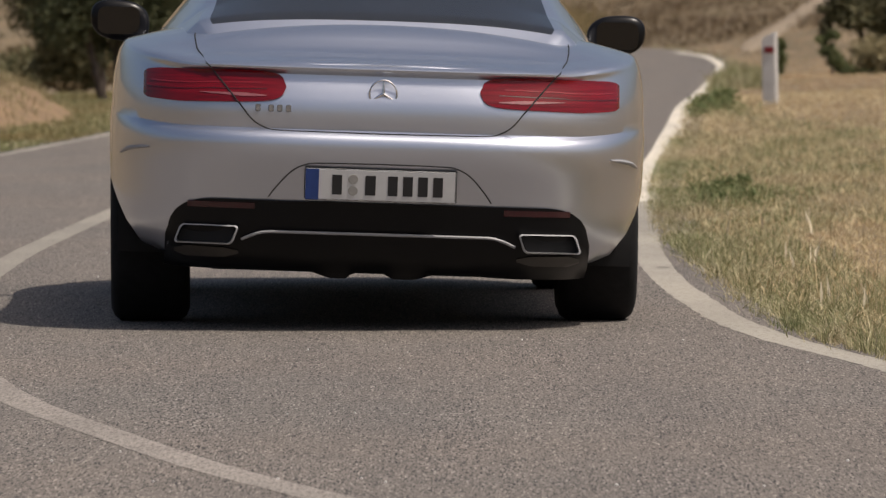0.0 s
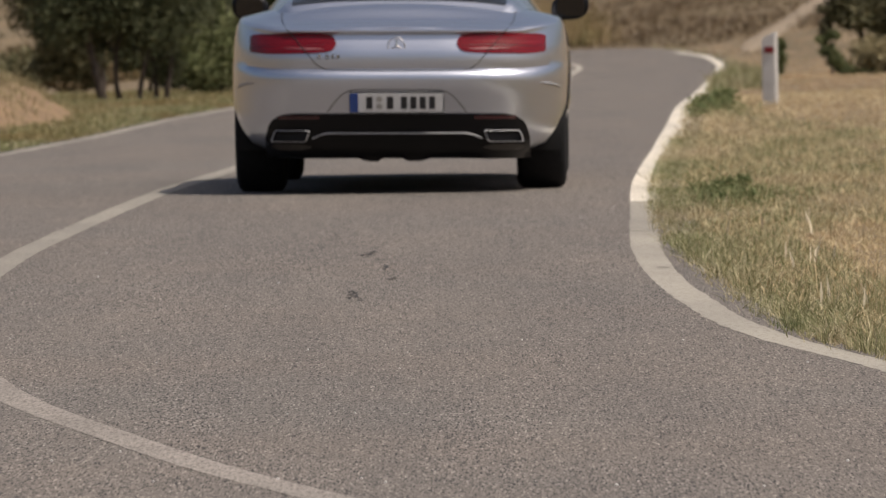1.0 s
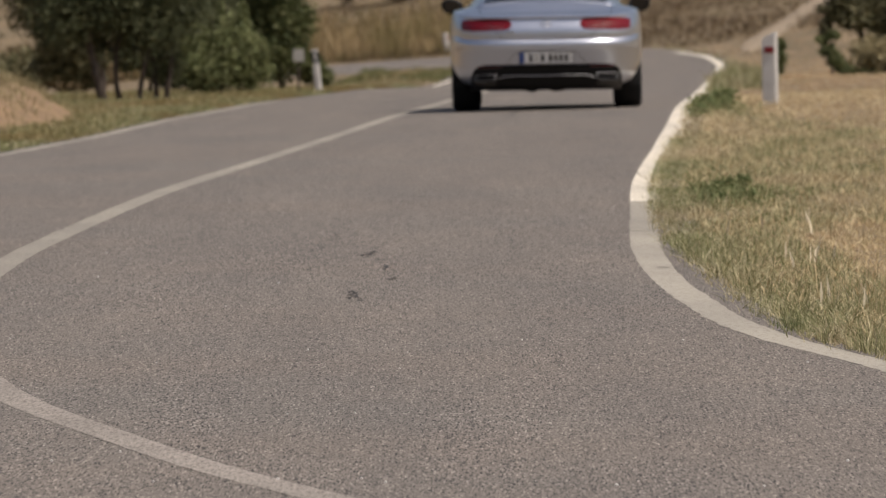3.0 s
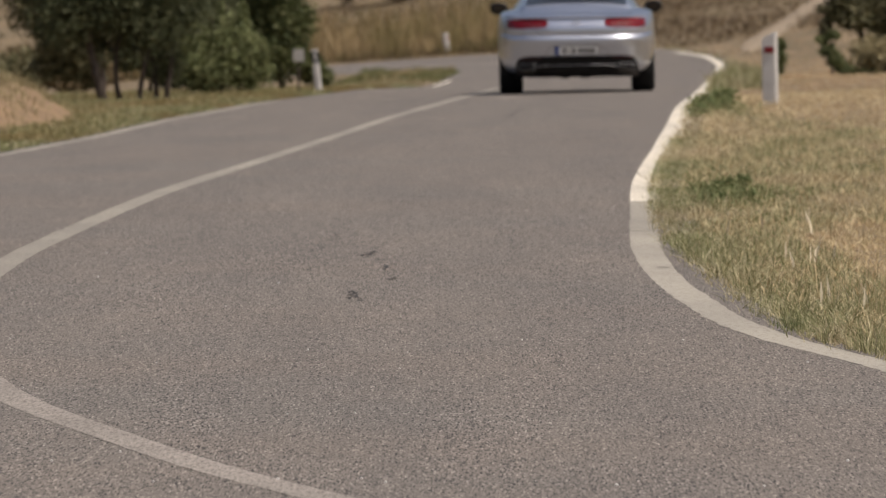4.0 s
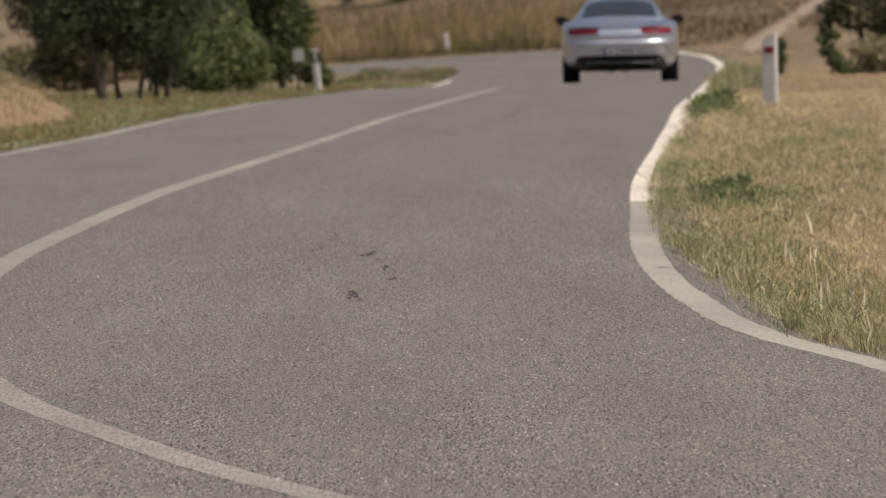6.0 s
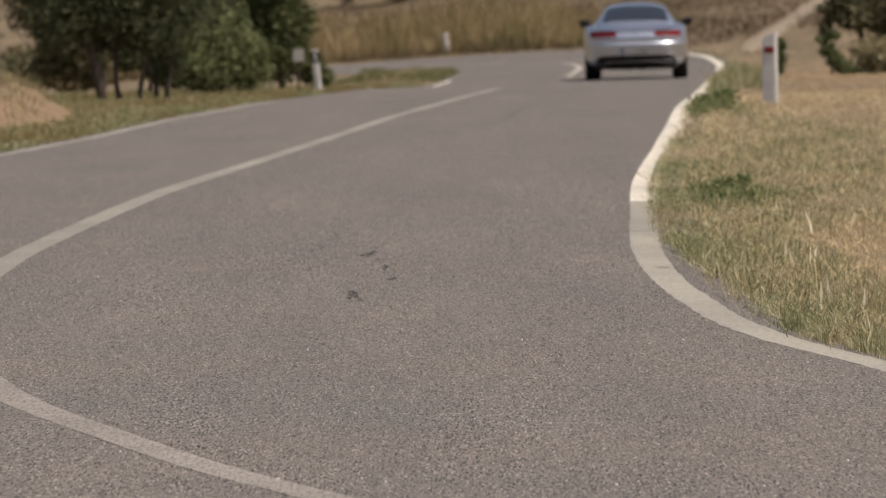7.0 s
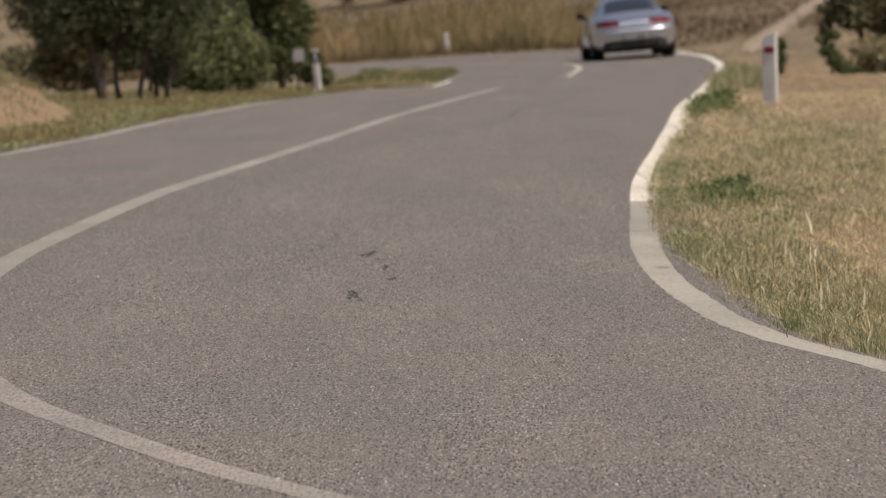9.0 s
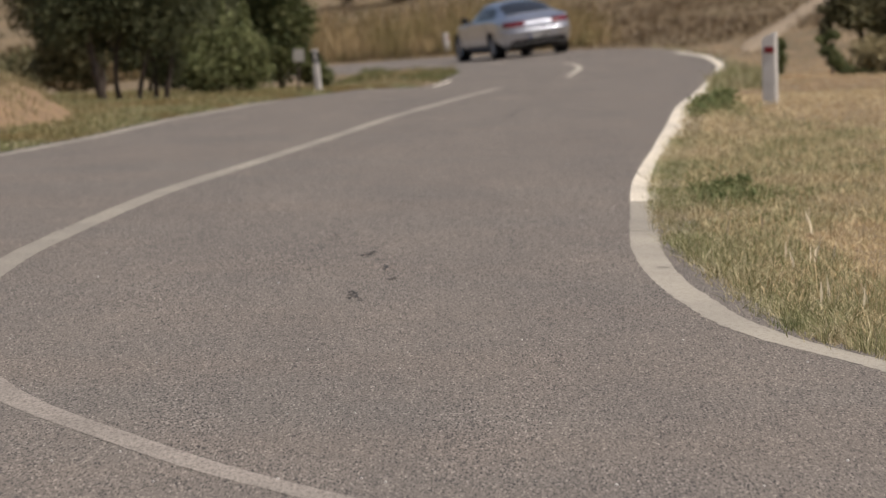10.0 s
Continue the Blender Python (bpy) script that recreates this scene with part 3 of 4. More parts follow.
        bm = bmesh.new()
        bm.faces.new([bm.verts.new((side * (.95 + px), 1.984, 1.028 + pz)) for px, pz in rounded_loop(.08, .052, .03)])
        part("mirror_glass", bm, M_MIRROR, mir)
        for cy in (0, 2.945):
            rows = [[(side * x, cy + .39 * math.cos(a), .345 + .39 * math.sin(a)) for a in np.linspace(-.3, math.pi + .3, 24)] for x in (.905, .6)]
            g = grid_bm(rows)
            part("wheel_well", g, M_SEAM, body)
        # door gap
        for y in (.38, 2.02):
            bm = bmesh.new()
            tube(bm, [(side * (np.interp(z, L_Z, L_W) * (1 - .018 * math.sin((y - .15) / 2.15 * math.pi)) + .0005), y + .1 * (z - .5), lift_z(z, y)) for z in np.linspace(.25, .9, 12)], .004, 5)
            part("door_gap", bm, M_SEAM, body)
        bm = bmesh.new()
        box(bm, (side * .945, .62, .79), (.02, .2, .025), .006)
        part("door_handle", bm, M_CHROME, body)
    # lower black valance
    hi = table([0, .58, .63, .67, .70, .722, .735], [.443, .443, .438, .424, .402, .365, .31])
    sag = lambda x: float(.196 - .02 * smooth01(x, -.24, -.15) * (1 - smooth01(x, -.11, -.08)) - .018 * smooth01(x, .02, .06) * (1 - smooth01(x, .12, .2)) - .006 * smooth01(x, .3, .5))
    part("valance", rear_patch(-.735, .735, sag, hi, .007, 90, 10), M_GLOSSBLACK, body, "gloss black lower bumper")
    bm = bmesh.new()
    pts = [rear_point(x, .335 if abs(x) < .38 else .335 - .03 * ((abs(x) - .38) / .09) ** 1.6, .018) for x in np.linspace(-.47, .47, 40)]
    tube(bm, pts, .0055, 6)
    part("diffuser_trim", bm, M_TRIM, body, "thin chrome strip")
    bm = bmesh.new()
    bm.free()
    rows = []
    for f in np.linspace(0, 1, 8):
        rows.append([(x * (1 - .08 * f), rear_point(x, .2).y + .02 + (-.42 - rear_point(x, .2).y) * f, sag(x) + .004 + .05 * f ** 1.5) for x in np.linspace(-.70, .70, 80)])
    bm = grid_bm(rows)
    lip = bmesh.ops.extrude_edge_only(bm, edges=[e for e in bm.edges if e.is_boundary])
    for v in lip["geom"]:
        if isinstance(v, bmesh.types.BMVert):
            v.co.z += .04
    part("diffuser", bm, M_BLACK, body, "black plastic diffuser under the tail")
    # plate recess and plate
    # no hollow is cut: a thin dark bar stands in for its edge's shade
    bm = bmesh.new()
    arch = spline([(.385, .455), (.36, .49), (.31, .545), (.26, .572), (.2, .578), (0, .58)], 8)
    pts = [rear_point(x, z, .001) for x, z in arch] + [rear_point(-x, z, .001) for x, z in arch[::-1][1:]]
    tube(bm, pts, .0024, 5)
    part("plate_recess_shade", bm, M_SEAM, body, "dark bar drawn for the shade at the plate recess's edge")
    bm = bmesh.new()
    box(bm, (0, 0, 0), (.526, .012, .115), .004)
    frame_ob = part("plate_frame", bm, M_BLACK, body)
    frame_ob.matrix_basis = pose(0, -1.0785, .508, 12)
    bm = bmesh.new()
    box(bm, (0, 0, 0), (.52, .008, .11), .003)
    plate = part("number_plate", bm, M_PLATE, body, "white number plate with a blue end")
    plate.matrix_basis = pose(0, -1.083, .507, 12)
    bm = bmesh.new()
    box(bm, (-.236, -.0045, 0), (.046, .002, .108))
    part("blue_band", bm, M_BLUE, plate, "blue end band")
    for x, w in ((-.150, .034), (-.035, .036), (.042, .034), (.094, .034), (.146, .034), (.198, .034)):
        bm = bmesh.new()
        box(bm, (x, -.0045, 0), (w, .002, .07), .0008)
        part("plate_mark", bm, M_INK, plate)
    for z in (-.02, .02):
        bm = bmesh.new()
        tube(bm, [(-.095, -.003, z), (-.095, -.0055, z)], .017, 20)
        part("plate_seal", bm, M_PLATE_GREY, plate)
    # ring badge and model bars
    bm = bmesh.new()
    c = rear_point(0, .822, .006)
    tube(bm, [(c.x + .047 * math.cos(a), c.y, c.z + .047 * math.sin(a)) for a in np.linspace(0, 2 * math.pi, 41)], .0035, 6)
    for k in range(3):
        a = math.pi / 2 + k * 2 * math.pi / 3
        tube(bm, [(c.x, c.y, c.z), (c.x + .045 * math.cos(a), c.y, c.z + .045 * math.sin(a))], [.006, .002], 6)
    part("badge", bm, M_CHROME, body, "round chrome badge")
    for k, x in enumerate((-.43, -.385, -.355, -.325)):
        bm = bmesh.new()
        p = rear_point(x, .762, .002)
        box(bm, p, (.018, .004, .024), .002)
        part("model_mark", bm, M_RIM, body, "small chrome model mark")
    # nose
    for side in (1, -1):
        bm = bmesh.new()
        bmesh.ops.create_uvsphere(bm, u_segments=16, v_segments=10, radius=1)
        for v in bm.verts:
            v.co = (side * (.68 + .17 * v.co.x), 3.52 + .2 * v.co.y - .22 * v.co.x, .665 + .075 * v.co.z)
        part("headlight", bm, M_MIRROR, body, "clear swept-back headlight")
    bm = bmesh.new()
    box(bm, (0, 3.86, .56), (.8, .16, .22), .04)
    part("grille", bm, M_GLOSSBLACK, body, "dark radiator grille")
    # wheels
    wheels = []
    for x, y, w in ((-.794, 0, .28), (.794, 0, .28), (-.80, 2.945, .255), (.80, 2.945, .255)):
        wheels.append((build_wheel(car, x, y, w), x, y))
    return car, body, wheels


CAR, CAR_BODY, WHEELS = build_car()


# ---- verges, trees and roadside things ----
def stalks(name, x, y, z, h, w, mat, label, lean=0.35, seed=1, category="grass"):
    """One mesh of many separate bent stalks standing on the given points."""
    rng = np.random.default_rng(seed)
    n = len(x)
    base = np.stack([x, y, z - 0.01], 1)
    az, la = rng.uniform(0, 2 * np.pi, n), rng.uniform(0, 2 * np.pi, n)
    side = np.stack([np.cos(az), np.sin(az), np.zeros(n)], 1) * (w / 2)[:, None]
    le = np.abs(rng.normal(0, lean, n)) * h
    top = base + np.stack([np.cos(la) * le, np.sin(la) * le, h], 1)
    mid = base + np.stack([np.cos(la) * le * .3, np.sin(la) * le * .3, h * .55], 1)
    v = np.stack([base - side, base + side, mid - side * .8, mid + side * .8, top], 1).reshape(-1, 3)
    o = np.arange(n) * 5
    quads = np.stack([o, o + 1, o + 3, o + 2], 1)
    tris = np.stack([o + 2, o + 3, o + 4], 1)
    me = bpy.data.meshes.new(name)
    me.vertices.add(len(v))
    me.vertices.foreach_set("co", v.ravel())
    loops = np.concatenate([quads, tris], 1).ravel()
    me.loops.add(len(loops))
    me.loops.foreach_set("vertex_index", loops.astype(np.int32))
    me.polygons.add(2 * n)
    starts = (np.arange(n)[:, None] * 7 + np.array([0, 4])).ravel()
    me.polygons.foreach_set("loop_start", starts.astype(np.int32))
    me.materials.append(mat)
    me.update(calc_edges=True)
    return tagged(new(name, me), label, category, kind="stuff")


def beside(rng, n, y0, y1, lo, hi, side, bias=1.0, power=1.0):
    """Points beside the road, lo to hi metres outside its edge, between two places along it."""
    sel = np.where((MID[:, 1] > y0) & (MID[:, 1] < y1) & (MID[:, 0] < 20))[0]
    seg = np.linalg.norm(np.diff(MID[sel], axis=0), axis=1)
    cum = np.concatenate([[0], np.cumsum(seg)])
    t = cum[-1] * rng.uniform(0, 1, n) ** bias
    k = np.interp(t, cum, np.arange(len(sel)))
    ii = np.arange(len(sel))
    mx, my = np.interp(k, ii, MID[sel, 0]), np.interp(k, ii, MID[sel, 1])
    nx, ny = np.interp(k, ii, NRM[sel, 0]), np.interp(k, ii, NRM[sel, 1])
    w = np.interp(k, ii, (W_RIGHT if side > 0 else W_LEFT)[sel])
    o = side * (w + lo + (hi - lo) * rng.uniform(0, 1, n) ** power)
    return mx + nx * o, my + ny * o


def clumpy(x, y, s, seed=0):
    """0 to 1, in tufts about s metres across."""
    return np.array([noise.noise((a / s, b / s * .5, seed * 7.3)) for a, b in zip(x, y)]) * .5 + .5


TRACK = spline([(6.75, 188), (7.3, 194), (8.55, 204), (10.0, 216), (12.2, 230), (18, 246), (26, 262)], 12)


def build_grass():
    rng = np.random.default_rng(11)
    sets = [("verge_grass", 26, 62, .03, 3.2, 1, 150000, (.02, .105), .0036, 1.5), ("verge_grass", 60, 125, .03, 5.0, 1, 60000, (.02, .1), .0065, 1.4), ("verge_grass", 124, 200, .12, 7, 1, 16000, (.04, .15), .012, 1.2)]
    for name, y0, y1, lo, hi, side, n, (h0, h1), w, power in sets:
        x, y = beside(rng, n, y0, y1, lo, hi, side, 1.15, power)
        c = clumpy(x, y, .25, 1)
        keep = c + rng.uniform(-.22, .22, n) > .38
        x, y, c = x[keep], y[keep], c[keep]
        off = side_of_road(x, y)
        off = off[0] - W_RIGHT[off[1]]
        keep = off > np.interp(y, [26, 28.5, 30, 33, 38, 42, 60], [.07, .1, .15, .2, .12, .07, .09]) + rng.normal(0, .03, len(x))
        x, y, c = x[keep], y[keep], c[keep]
        h = h0 + (h1 - h0) * np.clip(c * 1.3 - .25, 0, 1) * rng.uniform(.4, 1.15, len(x))
        # strawy inside, greener along the asphalt
        off = side_of_road(x, y)
        off = off[0] - W_RIGHT[off[1]]
        reach = np.interp(y, [26, 29, 33, 38, 42, 55, 64, 75, 90, 125], [.62, .55, .42, .34, 2.0, 2.2, 1.2, .55, .4, .5])
        dry = off > reach * (.55 + .9 * clumpy(x, y, .45, 21)) + rng.normal(0, .05, len(x))
        ww = w * rng.uniform(.6, 1.4, len(x))
        for sel, mat, k, label in ((~dry, M_VERGE, 1.0, "short green and straw grass along the road edge"), (dry, M_DRYVERGE, .62, "mown tan dry grass on the roadside verge")):
            stalks(name, x[sel], y[sel], np.maximum(land_z(x[sel], y[sel]), road_z(x[sel], y[sel])), h[sel] * k, ww[sel], mat, label, 1.3 if k == 1.0 else 2.0, 3)
    for cx, cy, sx, sy, n in ((1.5, 45.0, .12, 1.0, 1500), (2.45, 77, .16, 2.5, 1500)):
        x, y = cx + rng.normal(0, sx, n), cy + rng.normal(0, sy, n)
        off = side_of_road(x, y)
        keep = off[0] - W_RIGHT[off[1]] > .1
        x, y = x[keep], y[keep]
        stalks("green_tufts", x, y, land_z(x, y), rng.uniform(.03, .11, len(x)), rng.uniform(.005, .011, len(x)), M_WEED, "fresh green tufts among the dry grass", .8, 19)
    x, y = beside(rng, 12000, 26.5, 38, .1, .8, 1, 1.0, 1.5)
    c = clumpy(x, y, .2, 14)
    off = side_of_road(x, y)
    keep = (c > .45) & (off[0] - W_RIGHT[off[1]] > np.interp(y, [26, 28.5, 30, 33, 38], [.07, .1, .17, .22, .15]))
    x, y, c = x[keep], y[keep], c[keep]
    stalks("long_edge_grass", x, y, np.maximum(land_z(x, y), road_z(x, y)), (.04 + .14 * (c - .3)) * rng.uniform(.7, 1.3, len(x)), .004 * rng.uniform(.6, 1.4, len(x)), M_EDGEGRASS, "longer grey-green grass along the asphalt edge", 1.1, 20)
    # fallen straw and a few tall pale stems
    x, y = beside(rng, 26000, 27, 90, .2, 3.5, 1, 1.1, 1.2)
    stalks("fallen_straw", x, y, land_z(x, y) + .03, rng.uniform(.01, .05, len(x)), rng.uniform(.003, .006, len(x)), M_STRAW, "pale fallen straw lying in the cut grass", 4.0, 4, "straw")
    x, y = beside(rng, 15000, 26.5, 42, .45, 2.2, 1, 1.0, 1.1)
    stalks("fallen_straw", x, y, land_z(x, y) + .015, rng.uniform(.008, .035, len(x)), rng.uniform(.002, .004, len(x)), M_STRAW, "tan cut straw lying thick on the verge", 5.0, 24, "straw")
    x, y = beside(rng, 450, 28, 60, .35, 2.5, 1)
    stalks("pale_stems", x, y, land_z(x, y), rng.uniform(.08, .2, len(x)), rng.uniform(.003, .006, len(x)), M_STRAW, "scattered tall pale dry stems in the verge", .45, 5)
    r2 = np.random.default_rng(77)
    x = np.concatenate([1.52 + r2.normal(0, .05, 9), 1.5 + r2.normal(0, .06, 8), 1.75 + r2.normal(0, .2, 14)])
    y = np.concatenate([35.2 + r2.normal(0, .5, 9), 31.0 + r2.normal(0, .5, 8), 38 + r2.normal(0, 3, 14)])
    stalks("stout_stems", x, y, land_z(x, y), r2.uniform(.07, .135, len(x)), r2.uniform(.010, .016, len(x)), M_STOUT, "few stout bleached stems standing in the verge", .25, 15)
    x, y = beside(rng, 5000, 98, 128, .05, .9, 1, 1.0, 1.2)
    c = clumpy(x, y, .4, 6)
    stalks("rank_grass", x, y, land_z(x, y), (.08 + .26 * c) * rng.uniform(.5, 1.1, len(x)), .009 * rng.uniform(.6, 1.4, len(x)), M_VERGE, "longer dry grass on the crest of the verge", .4, 16)
    # the other verge
    x, y = beside(rng, 80000, 55, 150, .12, 4.5, -1, 1.0, 1.4)
    c = clumpy(x, y, .5, 2)
    stalks("verge_grass", x, y, land_z(x, y), (.02 + .09 * c) * rng.uniform(.6, 1.2, len(x)), .007 * rng.uniform(.6, 1.4, len(x)), M_FARVERGE, "short green and straw grass below the trees", 1.0, 6)
    x, y = beside(rng, 9000, 158, 205, .15, 2.2, -1)
    c = clumpy(x, y, 1.0, 3)
    stalks("grass_patch", x, y, land_z(x, y), (.02 + .3 * c ** 2.4) * rng.uniform(.7, 1.2, len(x)), .014 * rng.uniform(.6, 1.4, len(x)), M_PATCH, "green weedy grass inside the far bend", .5, 7)
    # tall grass behind the far bend
    x, y = beside(rng, 70000, 203, 247, .9, 8.0, 1, 1.0, 1.2)
    keep = (x < 4.6 - rng.uniform(0, 1.2, len(x))) & (x > -22)
    x, y = x[keep], y[keep]
    c = clumpy(x, y, .8, 4)
    off = side_of_road(x, y)[0]
    h = (.15 + 1.5 * c ** 1.3) * np.clip((5.0 - x) / 2.5, .3, 1) * np.clip((off - 2.9) / 1.6, .45, 1.1)
    stalks("tall_dry_grass", x, y, land_z(x, y), h * rng.uniform(.75, 1.15, len(x)), .016 * rng.uniform(.6, 1.5, len(x)), M_TALL, "tall straw-coloured grass standing behind the bend", .55, 8)
    # undergrowth whose dark colours also paint the shade at the tall grass's foot
    x, y = beside(rng, 16000, 205, 247, .7, 2.2, 1, 1.0, 1.0)
    keep = (x < 3.6) & (x > -16)
    x, y = x[keep], y[keep]
    c = clumpy(x, y, .9, 12)
    stalks("green_undergrowth", x, y, land_z(x, y), (.08 + .6 * c ** 1.5) * rng.uniform(.6, 1.1, len(x)), .02 * rng.uniform(.6, 1.4, len(x)), M_UNDER, "dull green undergrowth, darkened for the shade below the tall grass", .4, 18)
    # scrub on the slope beyond
    x, y = rng.uniform(-26, 22, 90000), rng.uniform(196, 256, 90000)
    s, k = side_of_road(x, y)
    clear = np.min(np.hypot(x[:, None] - TRACK[None, :, 0], (y[:, None] - TRACK[None, :, 1]) * .3), axis=1)
    keep = (s > W_RIGHT[k] + .4) & (clear > rng.uniform(.25, .45, len(x)))
    x, y = x[keep], y[keep]
    c = clumpy(x, y, 1.6, 5)
    keep = c > .12
    x, y, c = x[keep], y[keep], c[keep]
    stalks("slope_scrub", x, y, land_z(x, y), (.04 + .25 * c) * rng.uniform(.6, 1.3, len(x)), .02 * rng.uniform(.6, 1.4, len(x)), M_SCRUB, "brown dried scrub on the far slope", 1.3, 9)


def leaf_mesh(name, blobs, count, size, mat, parent, seed, label=""):
    """Leaves scattered in uneven clumps within the blobs (centre, radii)."""
    rng = np.random.default_rng(seed)
    vol = np.array([b[3] * b[4] * b[5] for b in blobs]) ** .7
    which = rng.choice(len(blobs), count, p=vol / vol.sum())
    B = np.array(blobs)[which]
    # twig centres first, then leaves round them
    d = rng.normal(0, 1, (count, 3))
    d /= np.linalg.norm(d, axis=1)[:, None]
    r = rng.uniform(.35, 1.0, count) ** .6
    twig = rng.integers(0, max(8, count // 28), count)
    tw = rng.normal(0, 1, (max(8, count // 28), 3))
    tw /= np.linalg.norm(tw, axis=1)[:, None]
    dirs = tw[twig] * .9 + d * .28
    c = B[:, :3] + dirs * B[:, 3:6] * r[:, None]
    a = rng.normal(0, 1, (count, 3))
    a /= np.linalg.norm(a, axis=1)[:, None]
    b = np.cross(a, rng.normal(0, 1, (count, 3)))
    b /= np.linalg.norm(b, axis=1)[:, None]
    s = size * rng.uniform(.6, 1.4, count)[:, None]
    v = np.stack([c - a * s, c + b * s * .35, c + a * s, c - b * s * .35], 1).reshape(-1, 3)
    f = np.arange(count * 4).reshape(-1, 4)
    me = bpy.data.meshes.new(name)
    me.vertices.add(len(v))
    me.vertices.foreach_set("co", v.ravel())
    me.loops.add(count * 4)
    me.loops.foreach_set("vertex_index", f.ravel().astype(np.int32))
    me.polygons.add(count)
    me.polygons.foreach_set("loop_start", (np.arange(count) * 4).astype(np.int32))
    me.materials.append(mat)
    me.update(calc_edges=True)
    ob = new(name, me)
    ob.parent = parent
    return tagged(ob, label, kind="stuff")


def plant(name, x, y, stems, blobs, count, size, mat, label, category, seed, radius=.05):
    """A tree or shrub: stems are lists of points from its foot; blobs its crown's clumps, all relative to the foot."""
    foot = new(name, None)
    foot.location = (x, y, float(land_z(x, y)[0]) - .02)
    tagged(foot, label, category)
    rng = np.random.default_rng(seed)
    branches = 4 if radius > .01 else 0
    for n_st, st in enumerate(stems):
        p = spline(st, 4)
        rad = radius if n_st == 0 else radius * .62
        bm = bmesh.new()
        rr = list(np.linspace(rad, rad * .35, len(p)))
        rr[0] *= 1.35
        q = [Vector(a) + Vector(rng.normal(0, rad * .18, 3)) for a in p]
        tube(bm, q, rr, 8)
        for k in range(branches):
            i = rng.integers(len(p) // 2, len(p))
            b = blobs[rng.integers(len(blobs))]
            end = Vector(b[:3]) + Vector(rng.normal(0, .15, 3))
            m = q[i].lerp(end, .5) + Vector(rng.normal(0, .06, 3))
            tube(bm, [q[i], m, end], [rad * .4, rad * .25, rad * .1], 5)
        part("trunk", bm, M_BARK, foot, "dark bark")
    leaf_mesh("crown", blobs, count, size, mat, foot, seed)
    return foot


def build_plants():
    plant("olive_tree", -4.2, 105, [[(-.02, 0, 0), (-.1, 0, .35), (-.2, .05, .8), (-.3, 0, 1.6), (-.2, .1, 2.4)], [(.18, .2, 0), (.12, .2, .4), (.2, .3, .9), (.5, .2, 1.7)], [(.42, .1, 0), (.5, .1, .5), (.7, .2, 1.2)], [(.62, .4, 0), (.6, .4, .5), (.4, .3, 1.3)], [(.75, .2, 0), (.82, .2, .5), (.9, .3, 1.0)]],
          [(-.5, 0, 1.1, .5, .6, .45), (.1, .1, 1.25, .55, .6, .45), (.65, .1, .95, .42, .5, .42), (.35, .3, 1.6, .8, .8, .6), (-.4, .2, 1.8, .8, .8, .7), (.2, 0, 2.5, .9, .9, .6), (.75, .5, .45, .22, .3, .25), (-.35, .6, 1.3, .5, .5, .6), (.95, .2, 1.4, .5, .5, .6), (.1, .7, .8, .4, .3, .3)],
          32000, .04, M_OLIVE, "dark leafy tree with several slim leaning trunks", "tree", 21, .06)
    plant("olive_tree", -4.5, 112, [[(0, 0, 0), (-.05, 0, .6), (-.3, .1, 1.4), (-.5, 0, 2.2)]],
          [(-.55, 0, .78, .4, .5, .3), (-.2, .1, .55, .3, .4, .24), (-.75, 0, 1.3, .6, .6, .5), (-.05, 0, 1.5, .6, .6, .6), (-.5, 0, 2.1, .8, .8, .6), (-.75, .1, .45, .25, .3, .2), (-.4, .1, .38, .25, .3, .16), (-.15, .2, .3, .2, .3, .16)], 19000, .048, M_SAGE, "grey-green small tree behind the darker one", "tree", 22, .05)
    plant("dark_shrub", -4.1, 118, [[(0, 0, 0), (.05, 0, .5), (0, 0, 1.0)]],
          [(-.25, 0, .62, .32, .4, .3), (.15, .1, .5, .34, .4, .3), (.55, 0, .55, .34, .4, .36), (.85, .1, .45, .3, .4, .36), (.3, 0, .26, .3, .3, .16), (.7, 0, .24, .3, .3, .16), (.1, .2, 1.0, .6, .5, .4), (.7, .1, 1.1, .6, .5, .4)], 17000, .05, M_OLIVE, "dark dense shrub growing behind the slim trunks", "shrub", 29, .03)
    plant("light_shrub", -2.95, 112, [[(0, 0, 0), (.05, 0, .4), (0, 0, .8)], [(.2, .1, 0), (.3, .1, .4), (.35, 0, .7)]],
          [(-.05, 0, .42, .5, .5, .36), (.22, 0, .7, .34, .4, .34), (-.3, .1, .3, .3, .3, .25), (.35, .1, .35, .35, .3, .3), (-.2, .1, .78, .3, .3, .2), (.12, .2, .9, .26, .3, .24), (-.45, .1, .55, .18, .2, .2), (-.5, 0, .7, .1, .1, .16), (-.2, 0, .9, .08, .1, .22), (.0, 0, 1.15, .07, .1, .25), (.3, 0, 1.1, .08, .1, .22), (-.62, 0, .42, .12, .1, .12), (.55, 0, .6, .1, .1, .2)], 17000, .034, M_BUSH, "light green leafy shrub on the verge", "shrub", 23, .025)
    plant("dark_shrub", -2.3, 121, [[(0, 0, 0), (-.05, 0, .6), (0, .1, 1.3), (.1, 0, 2.0)]],
          [(-.1, 0, .55, .48, .5, .42), (.05, .1, 1.0, .45, .5, .45), (-.5, .2, 1.1, .5, .5, .5), (.4, 0, .35, .22, .3, .26), (-.2, .1, 1.6, .6, .6, .5), (-.6, .4, .5, .4, .4, .4), (.62, 0, .22, .12, .2, .16), (-.2, 0, 2.1, .5, .5, .45)], 22000, .046, M_DARKBUSH, "dark green dense shrub beside a marker post", "shrub", 24, .04)
